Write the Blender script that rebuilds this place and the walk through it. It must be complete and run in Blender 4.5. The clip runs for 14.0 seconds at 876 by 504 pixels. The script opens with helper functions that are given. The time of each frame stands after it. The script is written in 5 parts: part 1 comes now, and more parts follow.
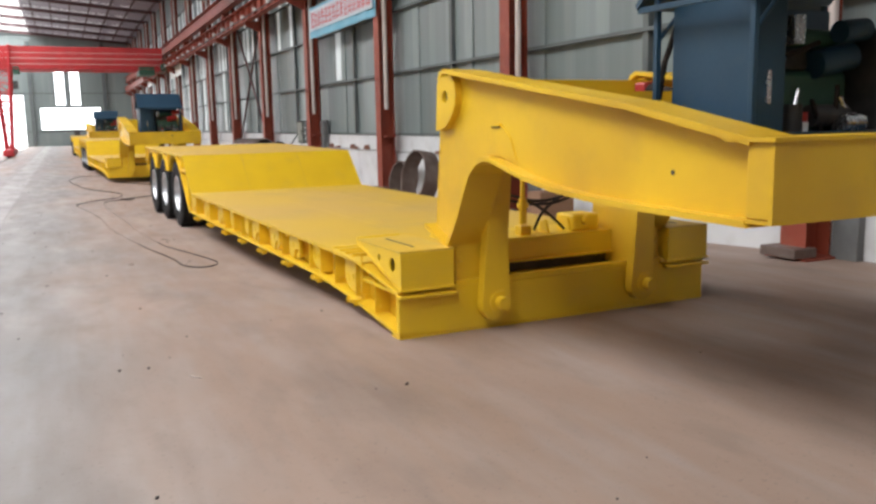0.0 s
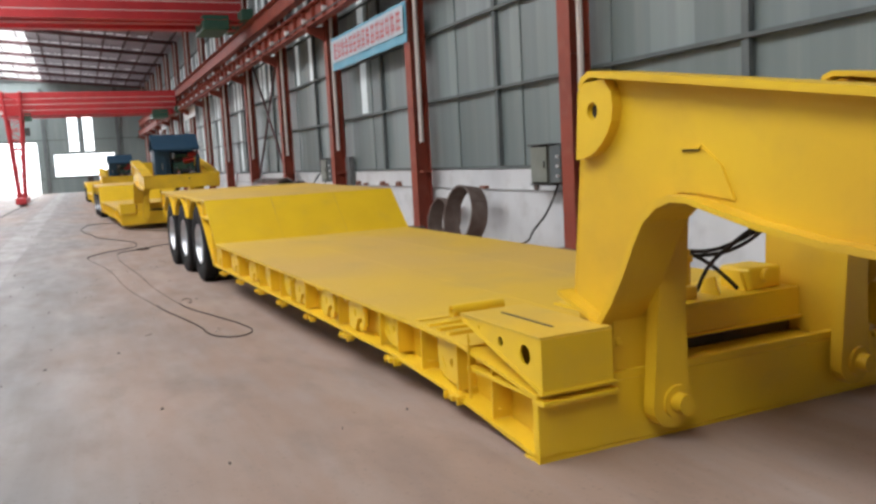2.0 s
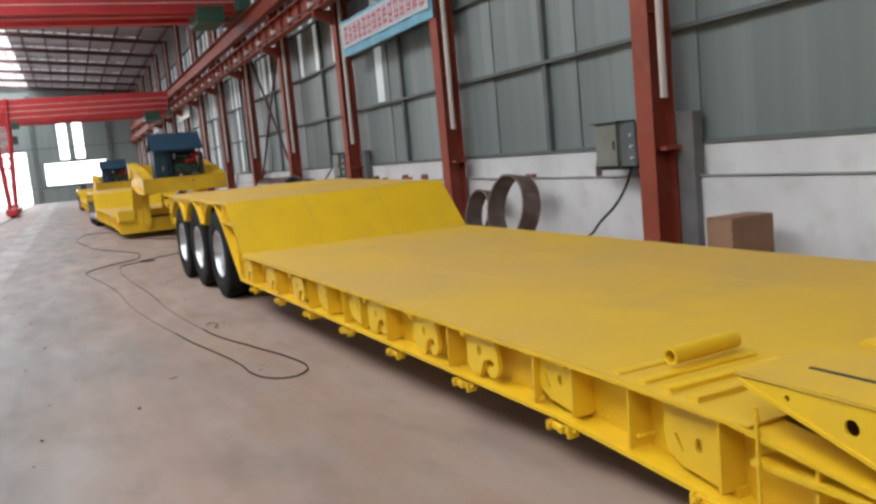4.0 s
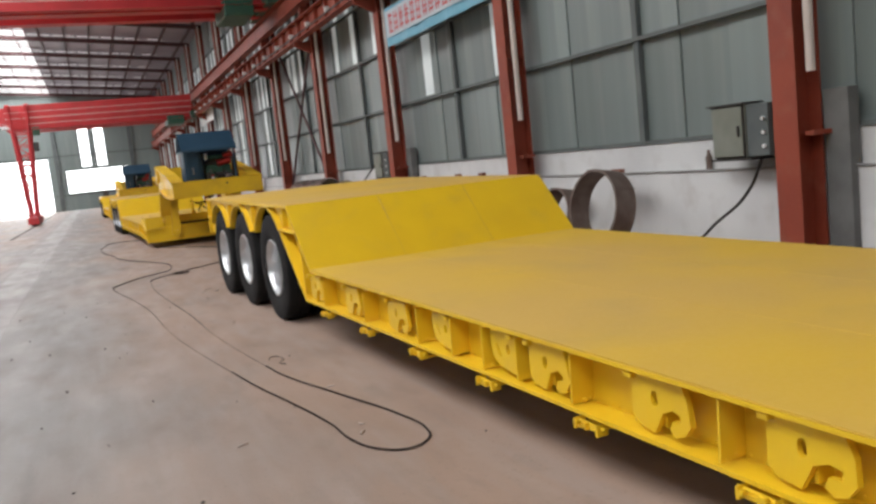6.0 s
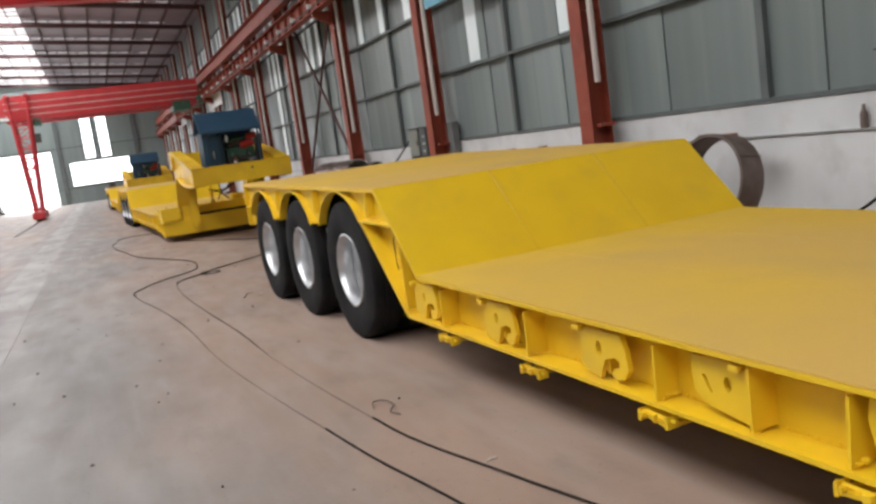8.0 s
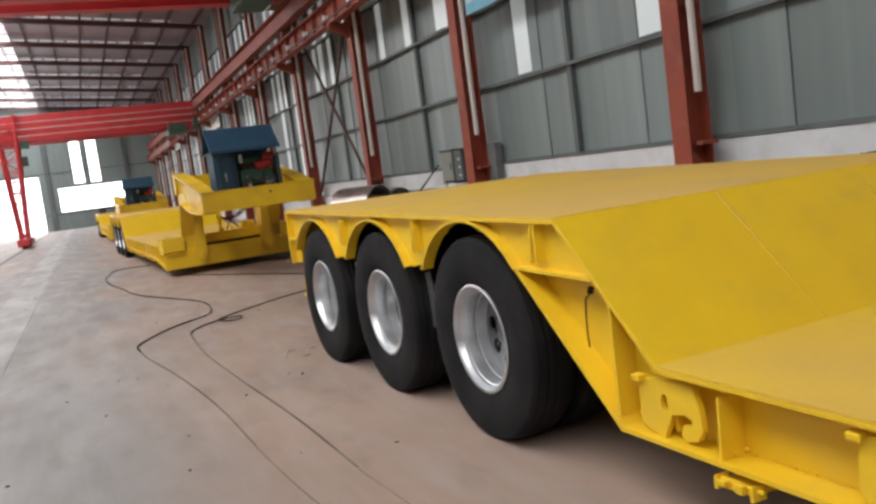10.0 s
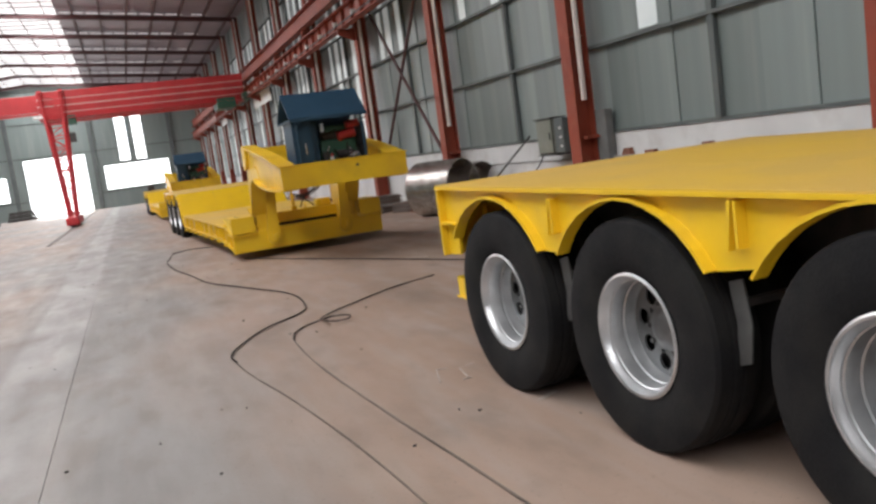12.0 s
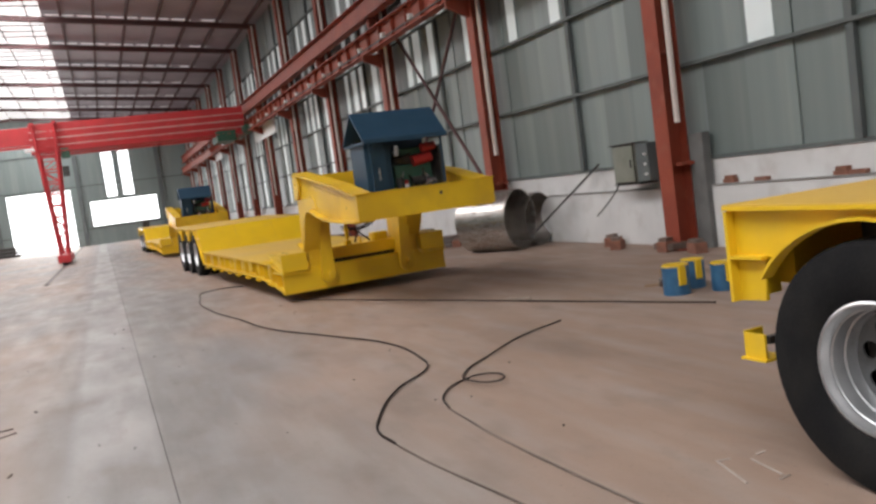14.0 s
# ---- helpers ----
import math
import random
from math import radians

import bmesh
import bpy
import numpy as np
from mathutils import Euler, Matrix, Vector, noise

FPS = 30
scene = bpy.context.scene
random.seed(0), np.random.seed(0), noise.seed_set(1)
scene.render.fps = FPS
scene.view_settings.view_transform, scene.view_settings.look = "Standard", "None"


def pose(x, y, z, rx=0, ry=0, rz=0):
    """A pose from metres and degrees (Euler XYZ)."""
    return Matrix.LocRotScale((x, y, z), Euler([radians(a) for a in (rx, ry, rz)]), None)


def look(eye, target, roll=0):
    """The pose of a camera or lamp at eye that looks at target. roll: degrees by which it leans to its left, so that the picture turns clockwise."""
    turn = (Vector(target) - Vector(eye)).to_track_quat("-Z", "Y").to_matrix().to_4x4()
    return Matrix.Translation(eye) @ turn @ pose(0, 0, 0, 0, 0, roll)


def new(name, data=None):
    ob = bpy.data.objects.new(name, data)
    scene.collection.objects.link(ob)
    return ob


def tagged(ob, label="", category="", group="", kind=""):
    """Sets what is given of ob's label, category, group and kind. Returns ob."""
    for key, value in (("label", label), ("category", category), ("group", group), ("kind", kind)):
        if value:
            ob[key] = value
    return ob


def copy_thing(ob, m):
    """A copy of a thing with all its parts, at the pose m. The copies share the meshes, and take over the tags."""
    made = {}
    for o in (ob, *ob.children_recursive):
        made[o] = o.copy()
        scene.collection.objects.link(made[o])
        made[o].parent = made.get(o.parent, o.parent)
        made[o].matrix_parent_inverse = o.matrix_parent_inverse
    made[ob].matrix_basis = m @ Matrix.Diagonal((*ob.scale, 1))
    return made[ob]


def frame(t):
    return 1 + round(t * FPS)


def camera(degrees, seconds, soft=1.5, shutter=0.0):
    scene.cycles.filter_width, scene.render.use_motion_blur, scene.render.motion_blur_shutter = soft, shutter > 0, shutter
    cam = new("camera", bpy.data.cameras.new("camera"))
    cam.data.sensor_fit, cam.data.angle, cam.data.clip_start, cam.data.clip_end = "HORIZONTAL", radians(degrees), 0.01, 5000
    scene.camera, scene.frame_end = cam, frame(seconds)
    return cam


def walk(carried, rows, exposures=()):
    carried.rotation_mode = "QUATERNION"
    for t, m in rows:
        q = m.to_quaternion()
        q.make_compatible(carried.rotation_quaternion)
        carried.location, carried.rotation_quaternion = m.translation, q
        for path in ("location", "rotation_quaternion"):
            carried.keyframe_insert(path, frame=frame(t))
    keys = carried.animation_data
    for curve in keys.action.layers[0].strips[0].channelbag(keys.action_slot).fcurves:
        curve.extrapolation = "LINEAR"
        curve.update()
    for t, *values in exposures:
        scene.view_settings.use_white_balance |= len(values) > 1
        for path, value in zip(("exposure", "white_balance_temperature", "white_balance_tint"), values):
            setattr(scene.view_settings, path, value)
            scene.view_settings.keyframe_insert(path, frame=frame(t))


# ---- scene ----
cam = camera(55.6, 14.0, soft=2.8)
PATH = [
    (0, (-0.055, 0.395, 1.598), (0.819, 2.168, 1.292), -1.1),
    (0.5, (-0.022, 0.796, 1.573), (0.835, 2.577, 1.269), -1.8),
    (1, (0.037, 1.293, 1.585), (0.881, 3.09, 1.347), -1.5),
    (1.5, (0.047, 1.781, 1.594), (0.893, 3.578, 1.365), -2.6),
    (2, (0.151, 2.295, 1.592), (1.002, 4.091, 1.367), -3.0),
    (2.5, (0.144, 2.772, 1.592), (1.0, 4.571, 1.426), -2.6),
    (3, (0.191, 3.352, 1.546), (1.054, 5.141, 1.312), -4.5),
    (3.2, (0.191, 3.587, 1.563), (1.052, 5.372, 1.293), -4.8),
    (5.3, (0.208, 5.569, 1.477), (1.066, 7.368, 1.31), -6.0),
    (5.5, (0.222, 5.811, 1.479), (1.054, 7.622, 1.307), -6.3),
    (6, (0.23, 6.365, 1.477), (1.05, 8.176, 1.25), -6.1),
    (6.5, (0.309, 6.95, 1.486), (1.125, 8.762, 1.258), -7.2),
    (7, (0.261, 7.479, 1.482), (1.08, 9.295, 1.301), -6.6),
    (7.5, (0.285, 8.012, 1.465), (1.119, 9.818, 1.256), -7.9),
    (8, (0.215, 8.588, 1.46), (1.015, 10.401, 1.19), -8.0),
    (8.2, (0.252, 8.837, 1.491), (1.026, 10.661, 1.221), -8.4),
    (10.3, (0.214, 11.228, 1.46), (1.058, 13.029, 1.256), -7.6),
    (10.5, (0.182, 11.359, 1.48), (1.025, 13.16, 1.268), -8.0),
    (11, (0.19, 11.96, 1.474), (1.025, 13.761, 1.227), -7.9),
    (11.5, (0.082, 12.532, 1.487), (0.912, 14.337, 1.255), -6.3),
    (12, (0.016, 13.143, 1.498), (0.762, 14.981, 1.249), -7.8),
    (12.5, (-0.177, 13.64, 1.509), (0.508, 15.504, 1.273), -8.2),
    (13, (-0.407, 14.158, 1.53), (0.299, 16.015, 1.298), -8.4),
    (13.5, (-0.596, 14.76, 1.581), (0.14, 16.609, 1.379), -8.0),
    (14, (-0.755, 15.241, 1.539), (0.052, 17.064, 1.372), -7.7),
]
walk(cam, [(t, look(eye, target, roll)) for t, eye, target, roll in PATH],
     exposures=((0, 0.50, 6150, 10), (1, 0.28, 6050, 10), (2, 0.24, 6050, 10), (3, 0.16, 6000, 10), (6, 0.10, 6250, 10), (11, 0.10, 6250, 10), (14, 0.06, 6350, 11)))
# the place

# building frame: u across the hall, v along it, turned a little against the parked trailers
SKEW = -2.3
BLD = pose(0, 0, -0.045, 0, 0, SKEW)


def rise(v):
    """The slab climbs a little towards the near end of the hall."""
    f = min(1.0, max(0.0, (10.6 - v) / 4.6))
    return 0.15 * f * f * (3 - 2 * f)

# ---- world and light ----
world = bpy.data.worlds.new("sky")
scene.world = world
world.use_nodes = True
wn = world.node_tree.nodes
sky = wn.new("ShaderNodeTexSky")
sky.sky_type = "NISHITA"
sky.sun_disc = False
sky.sun_elevation, sky.sun_rotation = radians(48), radians(200)
world.node_tree.links.new(sky.outputs[0], wn["Background"].inputs[0])
wn["Background"].inputs[1].default_value = 0.12


def area(name, m, sx, sy, power, color=(1, 1, 1)):
    d = bpy.data.lights.new(name, "AREA")
    d.shape, d.size, d.size_y, d.energy, d.color = "RECTANGLE", sx, sy, power, color
    ob = new(name, d)
    ob.matrix_world = m
    return ob


# daylight of the roof lights, which face down, and of the end openings
SKYC = (1.0, 0.985, 0.965)
area("skylight_and_fill", BLD @ pose(-5.75, 46, 11.66, 0, 0, 0), 6.6, 107, 9800, SKYC)
# Unseen lamp across the hall, added as fill from the west.
area("skylight_and_fill", BLD @ pose(-17.2, 46, 11.3, 0, 0, 0), 5.5, 107, 2900, SKYC)
area("door_daylight", BLD @ pose(-6.3, 99.6, 2.7, 90, 0, 180), 5.2, 5.0, 900, SKYC)


# ---- materials ----
def mat(name, c1, c2=None, rough=0.5, metal=0.0, scale=6.0, fine=60.0, bump=0.15, c3=None, amount=0.5, stretch=(1, 1, 1), rand=0.0, spec=0.5, lo=0.4, hi=0.65):
    """Two colours mixed by coarse noise, stains and streaks of a third colour, fine relief; rand: tone that differs
    from piece to piece.
    """
    m = bpy.data.materials.new(name)
    m.use_nodes = True
    nt, n = m.node_tree, m.node_tree.nodes
    link = nt.links.new
    b = n["Principled BSDF"]
    tc = n.new("ShaderNodeTexCoord")
    mp = n.new("ShaderNodeMapping")
    mp.inputs["Scale"].default_value = stretch
    link(tc.outputs["Object"], mp.inputs[0])
    n1 = n.new("ShaderNodeTexNoise")
    n1.inputs["Scale"].default_value, n1.inputs["Detail"].default_value = scale, 6
    link(mp.outputs[0], n1.inputs["Vector"])
    r1 = n.new("ShaderNodeMapRange")
    r1.inputs[1].default_value, r1.inputs[2].default_value = lo, hi
    link(n1.outputs[0], r1.inputs[0])
    mix = n.new("ShaderNodeMix")
    mix.data_type = "RGBA"
    mix.inputs[6].default_value, mix.inputs[7].default_value = (*c1, 1), (*(c2 or c1), 1)
    link(r1.outputs[0], mix.inputs[0])
    out = mix.outputs[2]
    n2 = n.new("ShaderNodeTexNoise")
    n2.inputs["Scale"].default_value, n2.inputs["Detail"].default_value = fine, 4
    link(mp.outputs[0], n2.inputs["Vector"])
    if c3:
        n3 = n.new("ShaderNodeTexNoise")
        n3.inputs["Scale"].default_value, n3.inputs["Detail"].default_value = scale * 2.7, 8
        link(mp.outputs[0], n3.inputs["Vector"])
        r3 = n.new("ShaderNodeMapRange")
        r3.inputs[1].default_value, r3.inputs[2].default_value, r3.inputs[4].default_value = 0.52, 0.75, amount
        link(n3.outputs[0], r3.inputs[0])
        mx = n.new("ShaderNodeMix")
        mx.data_type = "RGBA"
        mx.inputs[7].default_value = (*c3, 1)
        link(r3.outputs[0], mx.inputs[0])
        link(out, mx.inputs[6])
        out = mx.outputs[2]
    if rand:
        oi = n.new("ShaderNodeObjectInfo")
        rr = n.new("ShaderNodeMapRange")
        rr.inputs[3].default_value, rr.inputs[4].default_value = 1 - rand, 1 + rand
        link(oi.outputs["Random"], rr.inputs[0])
        hsv = n.new("ShaderNodeHueSaturation")
        link(rr.outputs[0], hsv.inputs["Value"])
        link(out, hsv.inputs["Color"])
        out = hsv.outputs[0]
    link(out, b.inputs["Base Color"])
    b.inputs["Metallic"].default_value = metal
    b.inputs["Specular IOR Level"].default_value = spec
    rg = n.new("ShaderNodeMapRange")
    rg.inputs[3].default_value, rg.inputs[4].default_value = max(0.05, rough - 0.12), min(1, rough + 0.12)
    link(n2.outputs[0], rg.inputs[0])
    link(rg.outputs[0], b.inputs["Roughness"])
    if bump:
        bp = n.new("ShaderNodeBump")
        bp.inputs["Strength"].default_value, bp.inputs["Distance"].default_value = bump, 0.01
        link(n2.outputs[0], bp.inputs["Height"])
        link(bp.outputs[0], b.inputs["Normal"])
    return m


YELLOW = mat("yellow_paint", (0.80, 0.525, 0.014), (0.75, 0.48, 0.014), 0.40, scale=1.6, fine=35, bump=0.05, c3=(0.62, 0.41, 0.06), amount=0.35)
DUSTY = mat("dusty_yellow_plate", (0.61, 0.39, 0.09), (0.67, 0.425, 0.035), 0.6, scale=0.45, fine=45, bump=0.06, c3=(0.53, 0.355, 0.105), amount=0.7)
WORNY = mat("grimy_yellow_paint", (0.76, 0.49, 0.014), (0.62, 0.37, 0.014), 0.42, scale=0.9, fine=35, bump=0.05, c3=(0.50, 0.30, 0.03), amount=0.5)
LID = mat("lightly_dusted_yellow", (0.68, 0.44, 0.03), (0.60, 0.40, 0.07), 0.5, scale=2.5, fine=45, bump=0.05)


def scrub(m, clean):
    """Dust trodden off a deck plate at the foot of the ramp and at its front, in a ragged edge."""
    nt, n = m.node_tree, m.node_tree.nodes
    link = nt.links.new
    b = n["Principled BSDF"]
    old = b.inputs["Base Color"].links[0].from_socket
    tc, sep = n.new("ShaderNodeTexCoord"), n.new("ShaderNodeSeparateXYZ")
    link(tc.outputs["Object"], sep.inputs[0])
    ns = n.new("ShaderNodeTexNoise")
    ns.inputs["Scale"].default_value, ns.inputs["Detail"].default_value = 1.3, 8
    link(tc.outputs["Object"], ns.inputs["Vector"])
    far = n.new("ShaderNodeMath")
    far.operation = "SUBTRACT"
    link(sep.outputs[1], far.inputs[0])
    far.inputs[1].default_value = 4.6
    ab = n.new("ShaderNodeMath")
    ab.operation = "ABSOLUTE"
    link(far.outputs[0], ab.inputs[0])
    add = n.new("ShaderNodeMath")
    add.operation = "MULTIPLY_ADD"
    link(ns.outputs[0], add.inputs[0])
    add.inputs[1].default_value = 3.2
    link(ab.outputs[0], add.inputs[2])
    rg = n.new("ShaderNodeMapRange")
    rg.inputs[1].default_value, rg.inputs[2].default_value, rg.inputs[4].default_value = 4.1, 5.3, 0.8
    link(add.outputs[0], rg.inputs[0])
    lim = n.new("ShaderNodeMath")
    lim.operation = "LESS_THAN"
    link(sep.outputs[1], lim.inputs[0])
    lim.inputs[1].default_value = 8.2
    mul = n.new("ShaderNodeMath")
    mul.operation = "MULTIPLY"
    link(rg.outputs[0], mul.inputs[0])
    link(lim.outputs[0], mul.inputs[1])
    mx = n.new("ShaderNodeMix")
    mx.data_type = "RGBA"
    mx.inputs[7].default_value = (*clean, 1)
    link(mul.outputs[0], mx.inputs[0])
    link(old, mx.inputs[6])
    link(mx.outputs[2], b.inputs["Base Color"])


scrub(DUSTY, (0.72, 0.47, 0.02))
RUBBER = mat("tyre_rubber", (0.008, 0.008, 0.009), (0.015, 0.0145, 0.014), 0.85, spec=0.22, scale=5, fine=70, bump=0.2)
RIM = mat("silver_rim", (0.60, 0.61, 0.62), (0.48, 0.49, 0.50), 0.33, metal=0.8, scale=7, fine=60, bump=0.05)
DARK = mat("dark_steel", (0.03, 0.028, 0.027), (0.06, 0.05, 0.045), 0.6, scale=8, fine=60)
BLACK = mat("black_hose", (0.018, 0.015, 0.014), (0.045, 0.034, 0.028), 0.85, scale=10, spec=0.12)
BLUE = mat("blue_sheet", (0.011, 0.043, 0.078), (0.015, 0.05, 0.09), 0.5, scale=3, fine=50, bump=0.05, c3=(0.03, 0.056, 0.075), amount=0.4)
REDP = mat("bright_red_paint", (0.42, 0.028, 0.025), (0.34, 0.025, 0.025), 0.45, scale=3)
GREENP = mat("dark_green_paint", (0.03, 0.09, 0.06), (0.04, 0.11, 0.07), 0.5, scale=4)
CRANE = mat("crane_red_paint", (0.55, 0.035, 0.04), (0.45, 0.03, 0.035), 0.5, scale=1.2, fine=20, bump=0.05)
OXIDE = mat("red_oxide_steel", (0.30, 0.055, 0.026), (0.225, 0.042, 0.023), 0.6, scale=1.3, fine=30, bump=0.1, c3=(0.33, 0.12, 0.07), amount=0.4)
ROOFST = mat("dull_oxide_rafter", (0.10, 0.045, 0.045), (0.08, 0.04, 0.04), 0.7, scale=1.0)
# Pale upright streaks in the colour stand in for reflections on the sheets.
CLAD = mat("grey_cladding", (0.222, 0.263, 0.254), (0.188, 0.223, 0.216), 0.45, scale=0.7, fine=25, bump=0.05, c3=(0.27, 0.305, 0.288), amount=0.8, stretch=(1, 2.6, 0.1), rand=0.2)
POST = mat("grey_post", (0.10, 0.115, 0.115), (0.13, 0.145, 0.14), 0.6, scale=2)
ROOF = mat("roof_sheet", (0.29, 0.25, 0.28), (0.24, 0.205, 0.235), 0.6, scale=0.5, fine=20)
PLASTER = mat("white_plaster", (0.70, 0.70, 0.69), (0.60, 0.60, 0.595), 0.8, scale=0.8, fine=30, bump=0.2, c3=(0.42, 0.39, 0.36), amount=0.45)
# Darker silver than the rim, for the sunken disc, hub and nuts.
DISC = mat("dark_silver_disc", (0.20, 0.205, 0.21), (0.14, 0.14, 0.14), 0.45, metal=0.6, scale=9, fine=50)
FLAP = mat("dull_metal_flap", (0.15, 0.15, 0.147), (0.10, 0.098, 0.095), 0.5, metal=0.5, scale=6)
PIER = mat("dark_concrete", (0.17, 0.17, 0.165), (0.13, 0.13, 0.125), 0.85, scale=3, fine=50, bump=0.3)
CONCR = mat("grey_concrete", (0.33, 0.325, 0.31), (0.26, 0.25, 0.24), 0.8, scale=2.5, fine=60, bump=0.3)
SHEET = mat("pale_glowing_sheet", (0.66, 0.71, 0.70), (0.58, 0.64, 0.63), 0.4, scale=0.8)
# Faint emission stands in for daylight through the sheets; the wall behind is closed.
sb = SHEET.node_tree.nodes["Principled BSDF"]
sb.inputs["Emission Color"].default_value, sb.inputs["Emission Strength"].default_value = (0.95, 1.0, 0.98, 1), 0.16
PIPEW = mat("cream_pipe", (0.66, 0.58, 0.53), (0.58, 0.5, 0.46), 0.45, scale=2)
BRICK = mat("red_brick", (0.28, 0.12, 0.08), (0.2, 0.09, 0.06), 0.85, scale=9, fine=80, bump=0.4)
STEEL = mat("bare_rolled_steel", (0.55, 0.53, 0.50), (0.38, 0.36, 0.33), 0.28, metal=0.85, scale=1.6, fine=25, bump=0.06, c3=(0.2, 0.13, 0.09), amount=0.6, stretch=(1, 1, 4))
RUST = mat("rusty_steel", (0.15, 0.105, 0.085), (0.21, 0.16, 0.135), 0.6, metal=0.35, scale=4, fine=40, bump=0.3)
CARTON = mat("brown_carton", (0.30, 0.17, 0.10), (0.25, 0.14, 0.08), 0.8, scale=5)
BOXG = mat("grey_green_cabinet", (0.19, 0.20, 0.165), (0.23, 0.24, 0.2), 0.5, scale=3)
CANB = mat("blue_tin", (0.03, 0.11, 0.22), (0.045, 0.14, 0.25), 0.4, scale=8)
BANB = mat("banner_blue", (0.16, 0.42, 0.55), (0.2, 0.46, 0.58), 0.6, scale=3)
BANL = mat("banner_pale", (0.55, 0.62, 0.66), (0.5, 0.57, 0.62), 0.6, scale=3)
BANR = mat("banner_red", (0.55, 0.10, 0.11), (0.5, 0.1, 0.1), 0.6, scale=3)
WHITE = mat("white_plastic", (0.75, 0.75, 0.74), (0.68, 0.68, 0.67), 0.5, scale=4)
CHROME = mat("bright_metal", (0.7, 0.7, 0.7), (0.55, 0.55, 0.55), 0.25, metal=0.9, scale=6)


def floor_material():
    """Dusty concrete: grey trowelled slab with brown dirt trodden over it, streaks along the hall, dark scuffs and pale spots."""
    m = bpy.data.materials.new("dusty_concrete_floor")
    m.use_nodes = True
    nt, n = m.node_tree, m.node_tree.nodes
    link = nt.links.new
    b = n["Principled BSDF"]
    tc = n.new("ShaderNodeTexCoord")

    def noise_tex(scale, detail, stretch=(1, 1, 1), lo=0.35, hi=0.65, top=1.0):
        mp = n.new("ShaderNodeMapping")
        mp.inputs["Scale"].default_value = stretch
        link(tc.outputs["Object"], mp.inputs[0])
        t = n.new("ShaderNodeTexNoise")
        t.inputs["Scale"].default_value, t.inputs["Detail"].default_value = scale, detail
        link(mp.outputs[0], t.inputs["Vector"])
        r = n.new("ShaderNodeMapRange")
        r.inputs[1].default_value, r.inputs[2].default_value, r.inputs[4].default_value = lo, hi, top
        link(t.outputs[0], r.inputs[0])
        return r.outputs[0]

    def blend(f, a, c):
        x = n.new("ShaderNodeMix")
        x.data_type = "RGBA"
        link(f, x.inputs[0])
        for i, v in ((6, a), (7, c)):
            if isinstance(v, tuple):
                x.inputs[i].default_value = (*v, 1)
            else:
                link(v, x.inputs[i])
        return x.outputs[2]

    # the dirt lies thicker towards the parked trailers; its edge wanders
    sep = n.new("ShaderNodeSeparateXYZ")
    link(tc.outputs["Object"], sep.inputs[0])
    wob = noise_tex(0.5, 5, (1, 0.35, 1), 0.2, 0.8, 2.4)
    add = n.new("ShaderNodeMath")
    add.operation = "ADD"
    link(sep.outputs[0], add.inputs[0])
    link(wob, add.inputs[1])
    edge = n.new("ShaderNodeMapRange")
    edge.inputs[1].default_value, edge.inputs[2].default_value = 0.3, 2.3
    edge.interpolation_type = "SMOOTHSTEP"
    link(add.outputs[0], edge.inputs[0])
    grey = blend(noise_tex(0.9, 7, (1, 0.22, 1)), (0.188, 0.172, 0.163), (0.248, 0.231, 0.222))
    brown = blend(noise_tex(0.7, 7, (1, 0.5, 1)), (0.275, 0.192, 0.146), (0.335, 0.242, 0.192))
    c = blend(edge.outputs[0], grey, brown)
    # trodden dirt beyond the lane as well
    far = n.new("ShaderNodeMapRange")
    far.inputs[1].default_value, far.inputs[2].default_value, far.inputs[4].default_value = -1.7, -2.3, 0.8
    far.interpolation_type = "SMOOTHSTEP"
    link(sep.outputs[0], far.inputs[0])
    trod = n.new("ShaderNodeMath")
    trod.operation = "MULTIPLY"
    link(far.outputs[0], trod.inputs[0])
    link(noise_tex(0.45, 7, (1, 0.3, 1), 0.38, 0.6), trod.inputs[1])
    c = blend(trod.outputs[0], c, brown)
    # a swept, worn lane along the slab joint
    lane = n.new("ShaderNodeMapRange")
    lane.inputs[1].default_value, lane.inputs[2].default_value, lane.inputs[4].default_value = -0.95, -0.62, 1.0
    lane.interpolation_type = "SMOOTHSTEP"
    wide = n.new("ShaderNodeMath")
    wide.operation = "ABSOLUTE"
    shift = n.new("ShaderNodeMath")
    shift.operation = "ADD"
    shift.inputs[1].default_value = 1.52
    link(sep.outputs[0], shift.inputs[0])
    link(shift.outputs[0], wide.inputs[0])
    inv = n.new("ShaderNodeMath")
    inv.operation = "MULTIPLY"
    inv.inputs[1].default_value = -2.6
    link(wide.outputs[0], inv.inputs[0])
    link(inv.outputs[0], lane.inputs[0])
    worn = n.new("ShaderNodeMath")
    worn.operation = "MULTIPLY"
    link(lane.outputs[0], worn.inputs[0])
    link(noise_tex(1.6, 7, (1, 0.25, 1), 0.30, 0.60, 0.85), worn.inputs[1])
    c = blend(worn.outputs[0], c, (0.335, 0.318, 0.308))
    c = blend(noise_tex(2.2, 8, (1, 0.15, 1), 0.55, 0.8, 0.45), c, (0.38, 0.335, 0.30))
    c = blend(noise_tex(1.1, 9, (1, 0.6, 1), 0.55, 0.8, 0.75), c, (0.15, 0.118, 0.10))
    c = blend(noise_tex(45, 3, (1, 1, 1), 0.62, 0.75, 0.5), c, (0.13, 0.105, 0.09))
    c = blend(noise_tex(1.2, 9, (2.6, 0.6, 1), 0.5, 0.78, 0.4), c, (0.34, 0.305, 0.285))
    c = blend(noise_tex(2.4, 10, (3.2, 0.16, 1), 0.52, 0.75, 0.16), c, (0.33, 0.31, 0.30))
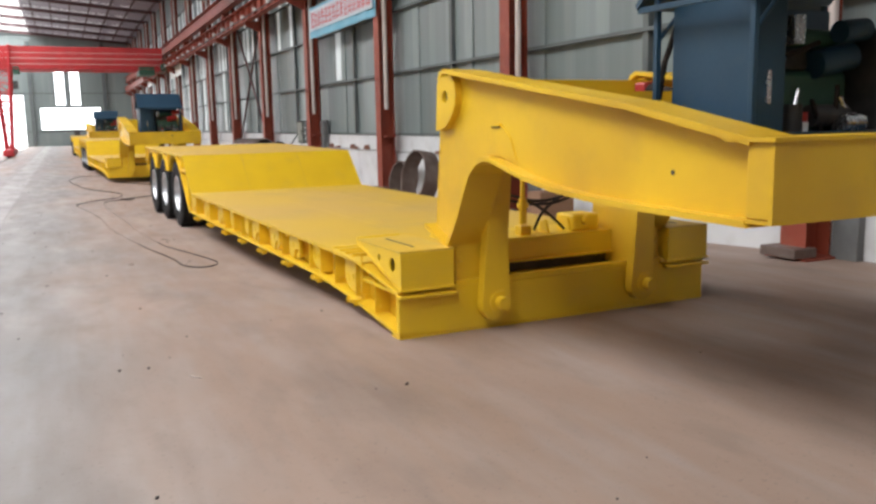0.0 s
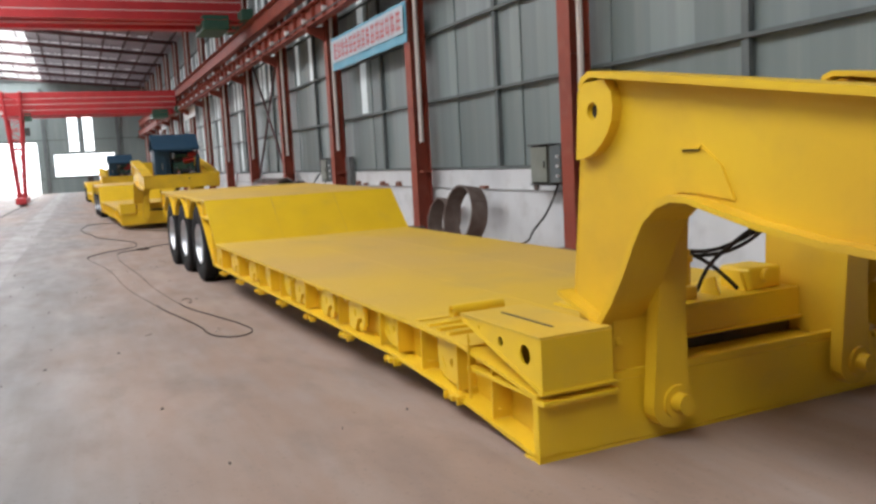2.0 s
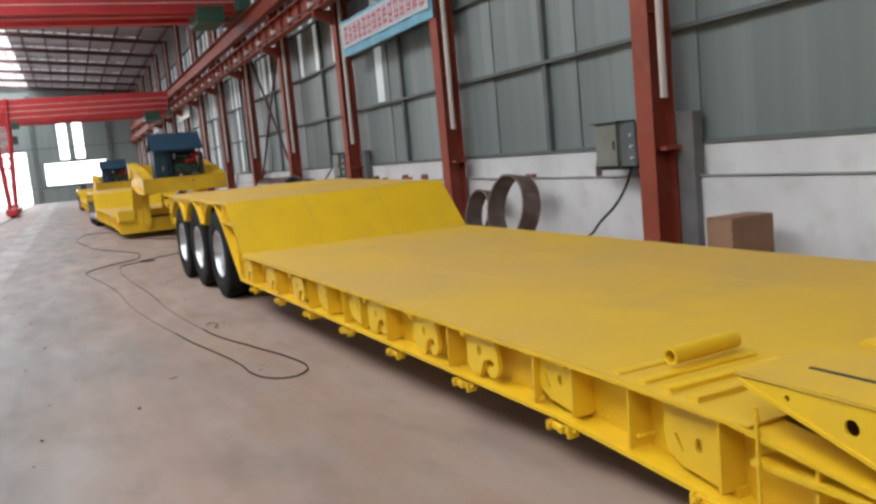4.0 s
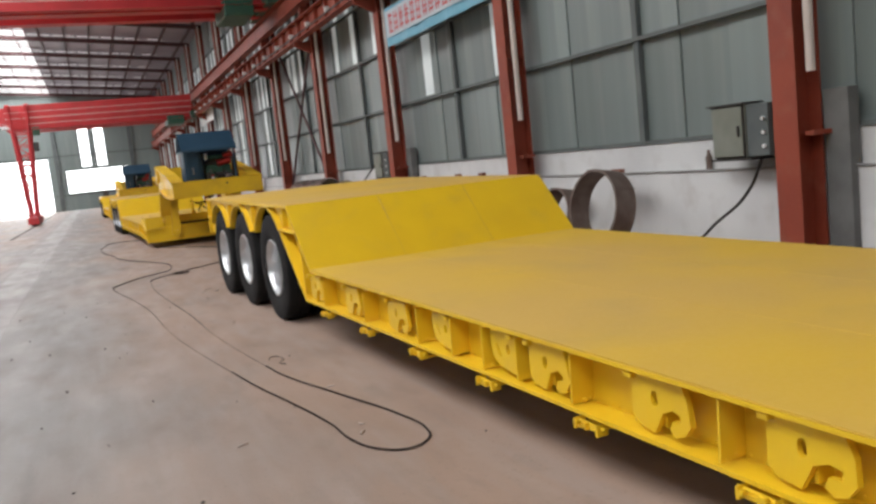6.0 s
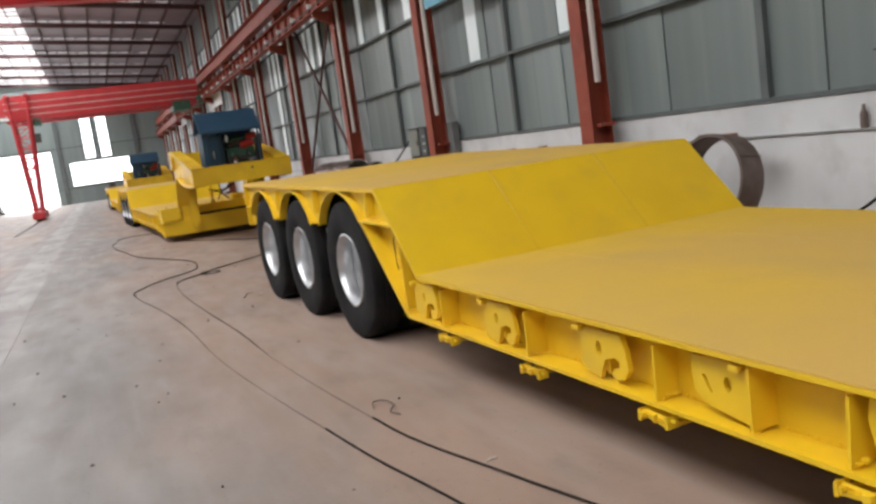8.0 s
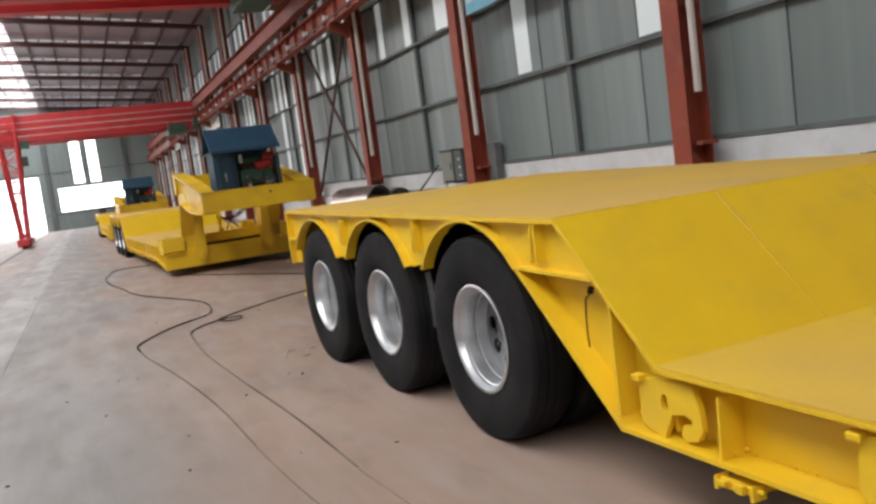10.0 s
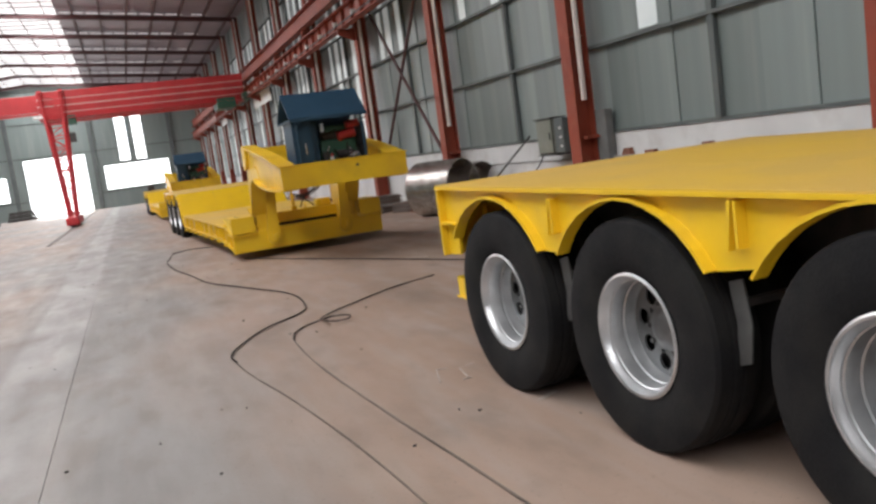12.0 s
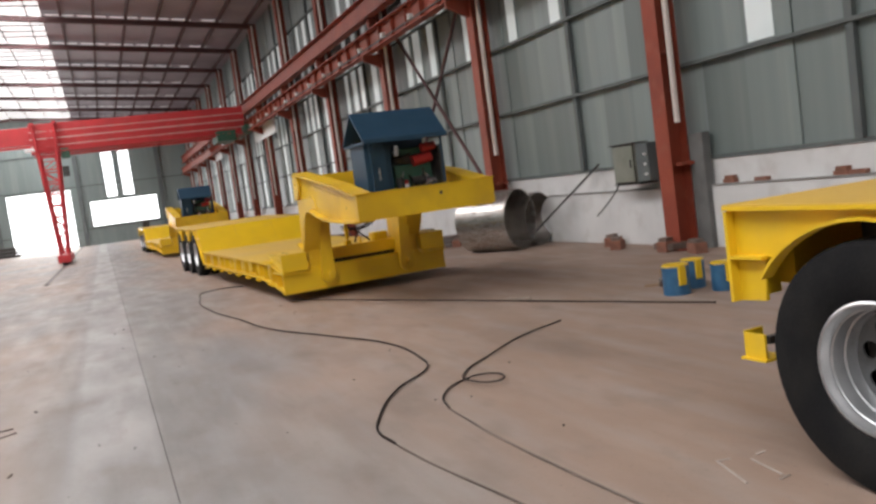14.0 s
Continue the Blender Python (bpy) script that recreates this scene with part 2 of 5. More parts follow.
    c = blend(noise_tex(3.1, 10, (2.2, 0.4, 1), 0.55, 0.78, 0.22), c, (0.15, 0.132, 0.122))
    c = blend(noise_tex(2.0, 9, (1.8, 0.8, 1), 0.55, 0.8, 0.5), c, (0.16, 0.13, 0.11))
    link(c, b.inputs["Base Color"])
    b.inputs["Specular IOR Level"].default_value = 0.35
    rg = noise_tex(3, 5, (1, 0.3, 1), 0.3, 0.7, 1.0)
    rr = n.new("ShaderNodeMapRange")
    rr.inputs[3].default_value, rr.inputs[4].default_value = 0.5, 0.8
    link(rg, rr.inputs[0])
    link(rr.outputs[0], b.inputs["Roughness"])
    bp = n.new("ShaderNodeBump")
    bp.inputs["Strength"].default_value, bp.inputs["Distance"].default_value = 0.08, 0.006
    link(noise_tex(18, 8), bp.inputs["Height"])
    link(bp.outputs[0], b.inputs["Normal"])
    return m


FLOOR = floor_material()


def glow(name, color, strength):
    m = bpy.data.materials.new(name)
    m.use_nodes = True
    b = m.node_tree.nodes["Principled BSDF"]
    b.inputs["Base Color"].default_value = (0.8, 0.8, 0.8, 1)
    b.inputs["Emission Color"].default_value = (*color, 1)
    b.inputs["Emission Strength"].default_value = strength
    return m


SKYSHEET = glow("daylit_roof_sheet", (1.0, 0.975, 0.955), 0.9)
STRIP = glow("glowing_roof_strip", (1.0, 0.93, 0.95), 0.3)
OUTSIDE = glow("bright_outdoors", (1.0, 0.99, 0.97), 3.0)


# ---- mesh helpers ----
def box(bm, x0, x1, y0, y1, z0, z1, bev=0.0):
    m = Matrix.Translation(((x0 + x1) / 2, (y0 + y1) / 2, (z0 + z1) / 2)) @ Matrix.Diagonal((x1 - x0, y1 - y0, z1 - z0, 1))
    r = bmesh.ops.create_cube(bm, size=1, matrix=m)
    if bev:
        es = list({e for v in r["verts"] for e in v.link_edges})
        bmesh.ops.bevel(bm, geom=es, offset=bev, segments=2, affect="EDGES", profile=0.5)
    return bm


def bx(*a, bev=0.0):
    return box(bmesh.new(), *a, bev=bev)


def prism(bm, outer, lo, hi, axis="x", holes=(), bev=0.0):
    """A plate: an outline (with holes) in the plane across the axis, from lo to hi along it."""
    def put(p, w):
        return (w, p[0], p[1]) if axis == "x" else (p[0], w, p[1]) if axis == "y" else (p[0], p[1], w)
    edges = []
    for loop in (outer, *holes):
        vs = [bm.verts.new(put(p, lo)) for p in loop]
        edges += [bm.edges.new((vs[i], vs[(i + 1) % len(vs)])) for i in range(len(vs))]
    r = bmesh.ops.triangle_fill(bm, use_beauty=True, use_dissolve=True, edges=edges)
    fs = [g for g in r["geom"] if isinstance(g, bmesh.types.BMFace)]
    e = bmesh.ops.extrude_face_region(bm, geom=fs)
    vv = [g for g in e["geom"] if isinstance(g, bmesh.types.BMVert)]
    d = put((0, 0), hi - lo)
    bmesh.ops.translate(bm, vec=d, verts=vv)
    bmesh.ops.recalc_face_normals(bm, faces=bm.faces[:])
    return bm


def circle(cy, cz, r, n=14, sy=1.0, sz=1.0):
    return [(cy + sy * r * math.cos(2 * math.pi * i / n), cz + sz * r * math.sin(2 * math.pi * i / n)) for i in range(n)]


def cyl(bm, p0, p1, r0, r1=None, n=14, cap=True):
    p0, p1 = Vector(p0), Vector(p1)
    d = p1 - p0
    m = Matrix.Translation((p0 + p1) / 2) @ d.to_track_quat("Z", "Y").to_matrix().to_4x4()
    bmesh.ops.create_cone(bm, cap_ends=cap, segments=n, radius1=r0, radius2=r0 if r1 is None else r1, depth=d.length, matrix=m)
    return bm


def cy(*a, **k):
    return cyl(bmesh.new(), *a, **k)


def lathe(bm, prof, n=40, closed=False):
    """Turn a profile of (x, r) round the x axis."""
    rings = [[bm.verts.new((x, r * math.cos(2 * math.pi * i / n), r * math.sin(2 * math.pi * i / n))) for i in range(n)] for x, r in prof]
    pairs = list(zip(rings, rings[1:])) + ([(rings[-1], rings[0])] if closed else [])
    for a, b in pairs:
        for i in range(n):
            bm.faces.new((a[i], a[(i + 1) % n], b[(i + 1) % n], b[i]))
    bmesh.ops.recalc_face_normals(bm, faces=bm.faces[:])
    return bm


def mesh_of(name, bm, material, smooth=False):
    me = bpy.data.meshes.new(name)
    bm.to_mesh(me)
    bm.free()
    me.materials.append(material)
    if smooth:
        for p in me.polygons:
            p.use_smooth = True
        me.set_sharp_from_angle(angle=radians(35))
    return me


def part(name, bm, material, parent, label="", smooth=False, m=None):
    """Link a bmesh as one mesh object under a thing or a part."""
    ob = new(name, mesh_of(name, bm, material, smooth))
    ob.parent = parent
    if m is not None:
        ob.matrix_local = m
    if label:
        tagged(ob, label)
    return ob


def thing(name, m, label, category, group=""):
    ob = new(name)
    ob.matrix_world = m
    return tagged(ob, label, category, group)


def solid(name, bm, material, m, label="", category="", group="", kind="", smooth=False):
    ob = new(name, mesh_of(name, bm, material, smooth))
    ob.matrix_world = m
    return tagged(ob, label, category, group, kind)


def tube(name, pts, r, material, m, label, category, group=""):
    """A hose or cable through points, smoothed."""
    cu = bpy.data.curves.new(name, "CURVE")
    cu.dimensions, cu.bevel_depth, cu.bevel_resolution, cu.resolution_u = "3D", r, 2, 8
    sp = cu.splines.new("BEZIER")
    sp.bezier_points.add(len(pts) - 1)
    for q, p in zip(sp.bezier_points, pts):
        q.co = p
        q.handle_left_type = q.handle_right_type = "AUTO"
    cu.materials.append(material)
    ob = new(name, cu)
    ob.matrix_world = m
    return tagged(ob, label, category, group)


# ---- the hall ----
U0, U1, V0, V1, EAVE, RIDGE = -22.0, 7.48, -42.0, 100.0, 10.9, 12.2
COLV = [13.1 + 6.4 * k for k in range(-8, 14)]
bm = bmesh.new()
for a, b in ((U0, -7.6), (-7.594, -1.207), (-1.202, U1 + 0.3)):
    vs = [V0 - 0.3, 5.0] + [6.0 + 0.46 * k for k in range(11)] + [14.0, 22.0, 40.0, V1 + 8]
    prism(bm, [(v, rise(v)) for v in vs] + [(vs[-1], -0.2), (vs[0], -0.2)], a, b, "x")
box(bm, U0, U1, V0, V1, -0.4, -0.21)
solid("floor", bm, FLOOR, BLD, "dusty brown and grey concrete floor with slab joints", "floor", kind="structure")


def wall_plaster():
    w = solid("wall_east", bx(7.40, 7.75, V0, V1, 0, 0.97, bev=0.012), PLASTER, BLD, "white plastered low wall with a ledge under grey cladding", "wall", kind="structure")
    part("upper_plaster", bx(7.485, 7.75, V0, V1, 0.97, 1.42), PLASTER, w)
    part("ledge", bx(7.37, 7.43, V0, V1, 0.965, 0.985, bev=0.004), CONCR, w)
    part("outer_skin", bx(7.62, 7.75, V0, V1, 1.42, EAVE + 0.2), CLAD, w)
    return w


EAST = wall_plaster()


def cladding(w):
    """Sheets between the girts, one object each along the walked stretch, the far ones joined."""
    rows = ((1.42, 2.86), (2.9, 4.32), (4.36, 5.8), (5.84, 7.3), (7.34, 8.9), (8.94, EAVE))
    step = 0.914
    meshes = {}
    rest = bmesh.new()
    k = 0
    v = V0
    while v < V1 - step:
        for i, (a, b) in enumerate(rows):
            u = U1 + 0.035 + 0.012 * ((k * 7 + i * 3) % 3)
            if 2.0 < v < 44 and i < 5:
                if i not in meshes:
                    g = bmesh.new()
                    box(g, 0, 0.03, 0.004, step - 0.004, a, b)
                    meshes[i] = mesh_of("cladding_panel", g, CLAD)
                ob = new("cladding_panel", meshes[i])
                ob.parent = w
                ob.location = (u, v, 0)
            else:
                box(rest, u, u + 0.03, v + 0.004, v + step - 0.004, a, b)
        v += step
        k += 1
    tagged(part("cladding_sheets", rest, CLAD, w), kind="stuff")
    for z in (1.40, 2.88, 4.34, 5.82, 7.32, 8.92):
        part("girt", bx(7.40 if z > 1.5 else 7.46, 7.50, V0, V1, z - 0.028, z + 0.028), POST, w)
    for c in COLV:
        part("wind_post", bx(7.43, 7.51, c + 3.28, c + 3.40, 1.42, EAVE), POST, w)
    # More of the glowing sheets, added to brighten the far upper wall.
    for c in COLV:
        if c > 22:
            for d in (0.6, 1.7, 2.7, 3.9, 5.1):
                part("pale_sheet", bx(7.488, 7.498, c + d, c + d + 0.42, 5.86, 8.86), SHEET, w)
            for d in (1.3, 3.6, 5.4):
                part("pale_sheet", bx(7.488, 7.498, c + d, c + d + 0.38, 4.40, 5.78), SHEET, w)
    # pale plastic sheets high up, their daylight put in as a faint glow
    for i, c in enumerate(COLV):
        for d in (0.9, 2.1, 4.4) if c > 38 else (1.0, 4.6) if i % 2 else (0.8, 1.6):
            part("pale_sheet", bx(7.49, 7.50, c + d, c + d + 0.5, 1.5 if c > 38 else 4.42 if i % 3 else 2.95, 5.80 if c > 22 else 8.85), SHEET, w, "pale plastic sheet with daylight put in as a faint glow")


def column(v, w):
    """Built-up column: two flanges, a web, base plate, bracket for the crane rail."""
    t = thing("steel_column", BLD @ pose(7.0, v, 0), "red oxide painted steel H column standing at the cladding wall", "column", "columns along the wall")
    part("front_flange", bx(-0.02, 0.0, 0.03, 0.37, 0.02, 10.7), OXIDE, t)
    part("back_flange", bx(0.32, 0.34, 0.03, 0.37, 0.02, 10.7), OXIDE, t)
    part("web", bx(0.0, 0.32, 0.19, 0.21, 0.02, 10.7), OXIDE, t)
    part("base_plate", bx(-0.12, 0.40, -0.08, 0.48, 0, 0.025), OXIDE, t)
    for z in (1.35, 3.1, 5.2):
        part("stiffener", bx(0.0, 0.32, 0.04, 0.36, z, z + 0.018), OXIDE, t)
    g = prism(bmesh.new(), [(0.0, 5.15), (0.0, 5.55), (-0.55, 5.55), (-0.55, 5.40)], 0.15, 0.25, "y")
    part("bracket", g, OXIDE, t)
    part("strap", bx(0.05, 0.30, -0.12, 0.0, 1.33, 1.38), OXIDE, t)
    part("foot_block", bx(-0.22, 0.1, -0.02, 0.46, 0.026, 0.13, bev=0.01), RUST, t, "dark brown block at the foot")
    part("downpipe", cy((0.10, -0.07, 2.0), (0.10, -0.07, 10.6), 0.05, n=10), PIPEW, t, "cream plastic rainwater pipe", True)
    part("conduit", cy((0.16, 0.46, 1.7), (0.16, 0.46, 10.6), 0.035, n=8), PIPEW, t, "thin cream conduit", True)
    return t


cladding(EAST)
first_col = column(COLV[0], EAST)
first_col.location.z += rise(COLV[0])
for cv in COLV[1:]:
    next_col = copy_thing(first_col, BLD @ pose(7.0, cv, rise(cv)))
    if min(abs(cv - 6.7), abs(cv - 13.1), abs(cv - 25.9)) < 0.3:
        part("concrete_pier", bx(0.30, 0.46, -0.34, -0.02, 0, 1.8, bev=0.01), PIER, next_col, "grey concrete pier beside the column")


def other_walls():
    w = solid("wall_west", bx(U0 - 0.3, U0, V0, V1, 0, EAVE + 0.2), CLAD, BLD, "grey clad wall across the hall", "wall", kind="structure")
    s = bmesh.new()
    box(s, U0, U1, V0 - 0.3, V0, 6.4, RIDGE + 0.3)
    box(s, U0, U1 + 0.2, V0 - 0.3, V0, 0, 6.4)
    solid("wall_south", s, CLAD, BLD, "grey clad gable wall behind the walker", "wall", kind="structure")
    # north gable: door, low window bands, tall window pairs
    holes = [(-9.0, -3.6, 0.0, 5.4), (-2.1, 4.0, 1.7, 4.1), (-16.2, -10.6, 1.7, 4.1)]
    for c in (-14.7, -13.2, -0.5, 1.0):
        holes.append((c, c + 1.05, 4.3, 8.6))
    us = sorted({U0, U1 + 0.2, *[h[0] for h in holes], *[h[1] for h in holes]})
    zs = sorted({0.0, RIDGE + 0.3, *[h[2] for h in holes], *[h[3] for h in holes]})
    g = bmesh.new()
    for a, b in zip(us, us[1:]):
        for c, d in zip(zs, zs[1:]):
            mu, mz = (a + b) / 2, (c + d) / 2
            if not any(h[0] < mu < h[1] and h[2] < mz < h[3] for h in holes):
                box(g, a, b, V1, V1 + 0.25, c, d)
    bmesh.ops.remove_doubles(g, verts=g.verts[:], dist=0.0005)
    n = solid("wall_north", g, CLAD, BLD, "grey gable wall with a wide open door and bright windows", "wall", kind="structure")
    for u in (-10.0, -2.8, 4.5, -17.0):
        part("gable_post", bx(u - 0.2, u + 0.2, V1 - 0.3, V1 - 0.002, 0, 11), POST, n)
    for z in (1.55, 5.6, 8.75):
        part("gable_girt", bx(U0, -9.1, V1 - 0.08, V1 - 0.003, z - 0.05, z + 0.05), POST, n)
        part("gable_girt", bx(-3.5 if z < 5.5 else -9.1, U1, V1 - 0.08, V1 - 0.003, z - 0.05, z + 0.05), POST, n)
    for u0, u1, z0, z1 in holes[1:]:
        f = bmesh.new()
        for a in (u0, u1 - 0.06):
            box(f, a, a + 0.06, V1 + 0.02, V1 + 0.12, z0, z1)
        for c in (z0, z1 - 0.06):
            box(f, u0 + 0.06, u1 - 0.06, V1 + 0.02, V1 + 0.12, c, c + 0.06)
        part("window_frame", f, POST, n)
    solid("backdrop", bx(U0 - 20, U1 + 25, V1 + 8.2, V1 + 8.4, -0.4, 22), OUTSIDE, BLD, "pale bright daylight beyond the gable openings", "backdrop", kind="structure")


other_walls()


def roof():
    """Sheets with two long roof lights, the western one unseen and added for fill, rafters over every bay, purlins
    along the hall: one mesh each.
    """
    def height(u):
        return EAVE + (RIDGE - EAVE) * (1 - abs(u + 7.2) / 14.7)
    g = bmesh.new()
    for a, b in ((-22.3, -20.2), (-14.4, -9.2), (-2.45, 7.9)):
        n = max(1, int((b - a) / 1.5))
        for i in range(n):
            u, w = a + (b - a) * i / n, a + (b - a) * (i + 1) / n
            prism(g, [(u, height(u)), (w, height(w)), (w, height(w) + 0.08), (u, height(u) + 0.08)], V0, V1, "y")
    sheets = bmesh.new()
    for a, b in ((-20.2, -14.4), (-9.2, -7.2), (-7.2, -2.45)):
        v = V0
        while v < V1 - 0.1:
            w = min(1.28, V1 - v)
            prism(sheets, [(a, height(a) + 0.02), (b, height(b) + 0.02), (b, height(b) + 0.03), (a, height(a) + 0.03)], v + 0.012, v + w - 0.012, "y")
            v += 1.28
    strips = bmesh.new()
    # a narrow strip below the closed sheeting behind every rafter, its pale glow put in by emission
    for c in COLV:
        for k in range(6):
            a, b = -2.3 + 1.42 * k, -2.3 + 1.42 * k + (1.25 if k < 4 else 0.9)
            prism(strips, [(a, height(a) - 0.02), (b, height(b) - 0.02), (b, height(b) - 0.008), (a, height(a) - 0.008)], c + 0.36, c + 0.6, "y")
    solid("roof_strips", strips, STRIP, BLD, "narrow glowing strips for the pale lines behind the rafters", "skylight", kind="structure")
    solid("skylight", sheets, SKYSHEET, BLD, "translucent roof light sheets bright with daylight", "skylight", kind="structure")
    lid = solid("ceiling", g, ROOF, BLD, "dull mauve-grey roof sheeting on purlins", "ceiling", kind="structure")
    for c in COLV:
        for a, b in ((-22, -7.2), (-7.2, 7.3)):
            part("rafter", prism(bmesh.new(), [(a, height(a) - 0.44), (b, height(b) - 0.44), (b, height(b) - 0.2), (a, height(a) - 0.2)], c + 0.1, c + 0.3, "y"), ROOFST, lid)
    p = bmesh.new()
    u = -21.5
    while u < 7.3:
        d = 0.08 if -9.2 < u < -2.4 or -20.2 < u < -14.4 else 0.2
        w = 0.022 if d < 0.1 else 0.05
        box(p, u - w, u + w, V0, V1, height(u) - d, height(u) - 0.02)
        u += 1.42
    for c in COLV:
        for k in (1, 2, 3, 4):
            for a, b in ((-9.2, -2.45), (-20.2, -14.4)):
                prism(p, [(a, height(a) - 0.03), (b, height(b) - 0.03), (b, height(b) - 0.01), (a, height(a) - 0.01)], c + 0.04 + k * 1.28, c + 0.19 + k * 1.28, "y")
    solid("purlins", p, ROOFST, BLD, "thin dull red purlins along the roof", "purlin", kind="structure")


roof()


def runway():
    """Lower crane rail girder with clips and insulators, upper girder behind it."""
    t = thing("crane_runway", BLD @ pose(6.6, 0, 0), "red oxide crane runway girder carried on column brackets", "crane rail")
    part("web", bx(-0.01, 0.01, V0 + 1, V1 - 1, 5.58, 6.08), OXIDE, t)
    part("bottom_flange", bx(-0.13, 0.13, V0 + 1, V1 - 1, 5.55, 5.58), OXIDE, t)
    part("top_flange", bx(-0.18, 0.18, V0 + 1, V1 - 1, 6.08, 6.11), OXIDE, t)
    part("rail", bx(-0.03, 0.03, V0 + 1, V1 - 1, 6.11, 6.2), DARK, t)
    st = bmesh.new()
    box(st, -0.12, -0.012, 0, 0.012, 5.58, 6.08)
    sm = mesh_of("web_stiffener", st, OXIDE)
    for k in range(70):
        so = new("web_stiffener", sm)
        so.parent = t
        so.location = (0, 2 + k * 1.07, 0)
    for k in range(28):
        part("insulator", bx(-0.30, -0.18, 11.0 + 2.13 * k, 11.12 + 2.13 * k, 5.62, 5.74), WHITE, t, "small white insulator")
    part("conductor_bar", bx(-0.30, -0.27, V0 + 1, V1 - 1, 5.56, 5.6), DARK, t)
    t2 = thing("upper_runway", BLD @ pose(6.75, 0, 0), "red oxide upper girder along the wall", "girder")
    part("web", bx(-0.01, 0.01, V0 + 1, V1 - 1, 6.63, 7.17), OXIDE, t2)
    part("bottom_flange", bx(-0.16, 0.16, V0 + 1, V1 - 1, 6.6, 6.63), OXIDE, t2)
    part("top_flange", bx(-0.18, 0.18, V0 + 1, V1 - 1, 7.17, 7.2), OXIDE, t2)
    for c in COLV:
        part("bracket", bx(0.012, 0.25, c + 0.1, c + 0.3, 6.35, 6.6), OXIDE, t2)


runway()


def bracing(v0, v1):
    t = thing("wall_bracing", BLD @ pose(7.2, 0, 0), "crossed red oxide angle braces between two columns", "bracing")
    part("brace", cy((0, v0 + 0.4, 1.0), (0, v1, 6.6), 0.045, n=6), ROOFST, t)
    part("brace", cy((0.08, v1, 1.0), (0.08, v0 + 0.4, 6.6), 0.045, n=6), ROOFST, t)


bracing(COLV[11], COLV[12])


def gantry(v, leg_u, z0, z1, name, leg=True):
    """Single-leg travelling crane: twin box girder, end truck on the wall rail, lattice leg, trolley."""
    t = thing(name, BLD @ pose(0, v, 0), "bright red single-leg travelling crane spanning the hall" if leg else "bright red overhead crane girder under the roof", "crane")
    a = leg_u - 0.7 if leg else -14.0
    for k in (0, 1):
        part("box_girder", bx(a, 6.5, k * 1.5, k * 1.5 + 0.45, z0 + 0.25, z1, bev=0.02), CRANE, t)
        part("girder_flange", bx(a, 6.5, k * 1.5 - 0.05, k * 1.5 + 0.5, z0 + 0.2, z0 + 0.25), CRANE, t)
    for q in range(4):
        part("diaphragm", bx(a + 0.3 + q * 0.02, a + 0.34 + q * 0.02, 0.46, 1.49, z0 + 0.4, z1 - 0.1), CRANE, t)
    part("walkway_rail", bx(a, 6.4, -0.45, -0.42, z0 + 0.9, z0 + 0.94), PIPEW, t)
    part("walkway_rail", bx(a, 6.4, -0.45, -0.42, z0 + 1.25, z0 + 1.28), PIPEW, t)
    part("walkway_rail", bx(a, 6.4, -0.45, -0.42, z0 + 0.55, z0 + 0.58), PIPEW, t)
    part("walkway", bx(a, 6.4, -0.5, -0.06, z0 + 0.25, z0 + 0.29), CRANE, t)
    part("end_truck", bx(6.3, 6.75, -0.9, 2.9, z0 + 0.21, z0 + 0.62, bev=0.03), GREENP, t, "dark green end truck")
    part("trolley", bx(4.9, 5.9, -0.5, 1.6, z0 - 0.1, z0 + 0.45, bev=0.05), GREENP, t, "dark green hoist trolley")
    if leg:
        # the lighter overhang past the leg
        for k in (0, 1):
            part("cantilever_girder", bx(-17.0, a, k * 1.5 + 0.02, k * 1.5 + 0.43, z0 + 0.72, z1 - 0.12, bev=0.02), CRANE, t)
        part("hook_lamp", bx(a - 0.3, a + 0.3, -0.3, -0.05, z0 + 0.35, z0 + 0.5, bev=0.03), WHITE, t, "white lamp housing")
        for y0, y1 in ((-0.5, -0.5), (1.6, 1.9)):
            for du in (-0.5, 0.5):
                part("leg_chord", cy((leg_u + du * 0.32, y0, 0.45), (leg_u + du, y1, z1 - 0.15), 0.075, 0.09, n=6), CRANE, t)
            for k in range(11):
                f, f2 = (k + 0.3) / 11.0, (k + 1.2) / 11.0
                y, h, h2 = y0 + (y1 - y0) * f, 0.45 + (z1 - 0.6) * f, 0.45 + (z1 - 0.6) * min(1.0, f2)
                w, w2 = 0.5 * (0.32 + 0.68 * f), 0.5 * (0.32 + 0.68 * f2)
                part("leg_rung", bx(leg_u - w, leg_u + w, y - 0.03, y + 0.03, h - 0.035, h + 0.035), CRANE, t)
                q = 1 if k % 2 else -1
                part("leg_lacing", cy((leg_u - q * w, y, h), (leg_u + q * w2, y, h2), 0.03, n=5), CRANE, t)
        for du in (-0.5, 0.5):
            part("head_beam", bx(leg_u + du - 0.1, leg_u + du + 0.1, -0.7, 2.3, z1 - 0.15, z1 - 0.02 + 0.03, bev=0.01), CRANE, t)
        part("foot_truck", bx(leg_u - 0.3, leg_u + 0.3, -1.5, 3.4, 0.12, 0.5, bev=0.04), CRANE, t)
        for y in (-1.1, 3.0):
            part("wheel", cy((leg_u - 0.12, y, 0.2), (leg_u + 0.12, y, 0.2), 0.2, n=18), DARK, t)
        part("drive_motor", bx(leg_u + 0.6, leg_u + 1.0, -0.4, 0.1, z0 - 0.1, z0 + 0.4, bev=0.05), GREENP, t, "dark green drive motor")
        part("control_box", bx(leg_u + 0.55, leg_u + 0.85, -0.5, -0.2, z0 - 1.0, z0 - 0.5, bev=0.02), DARK, t)


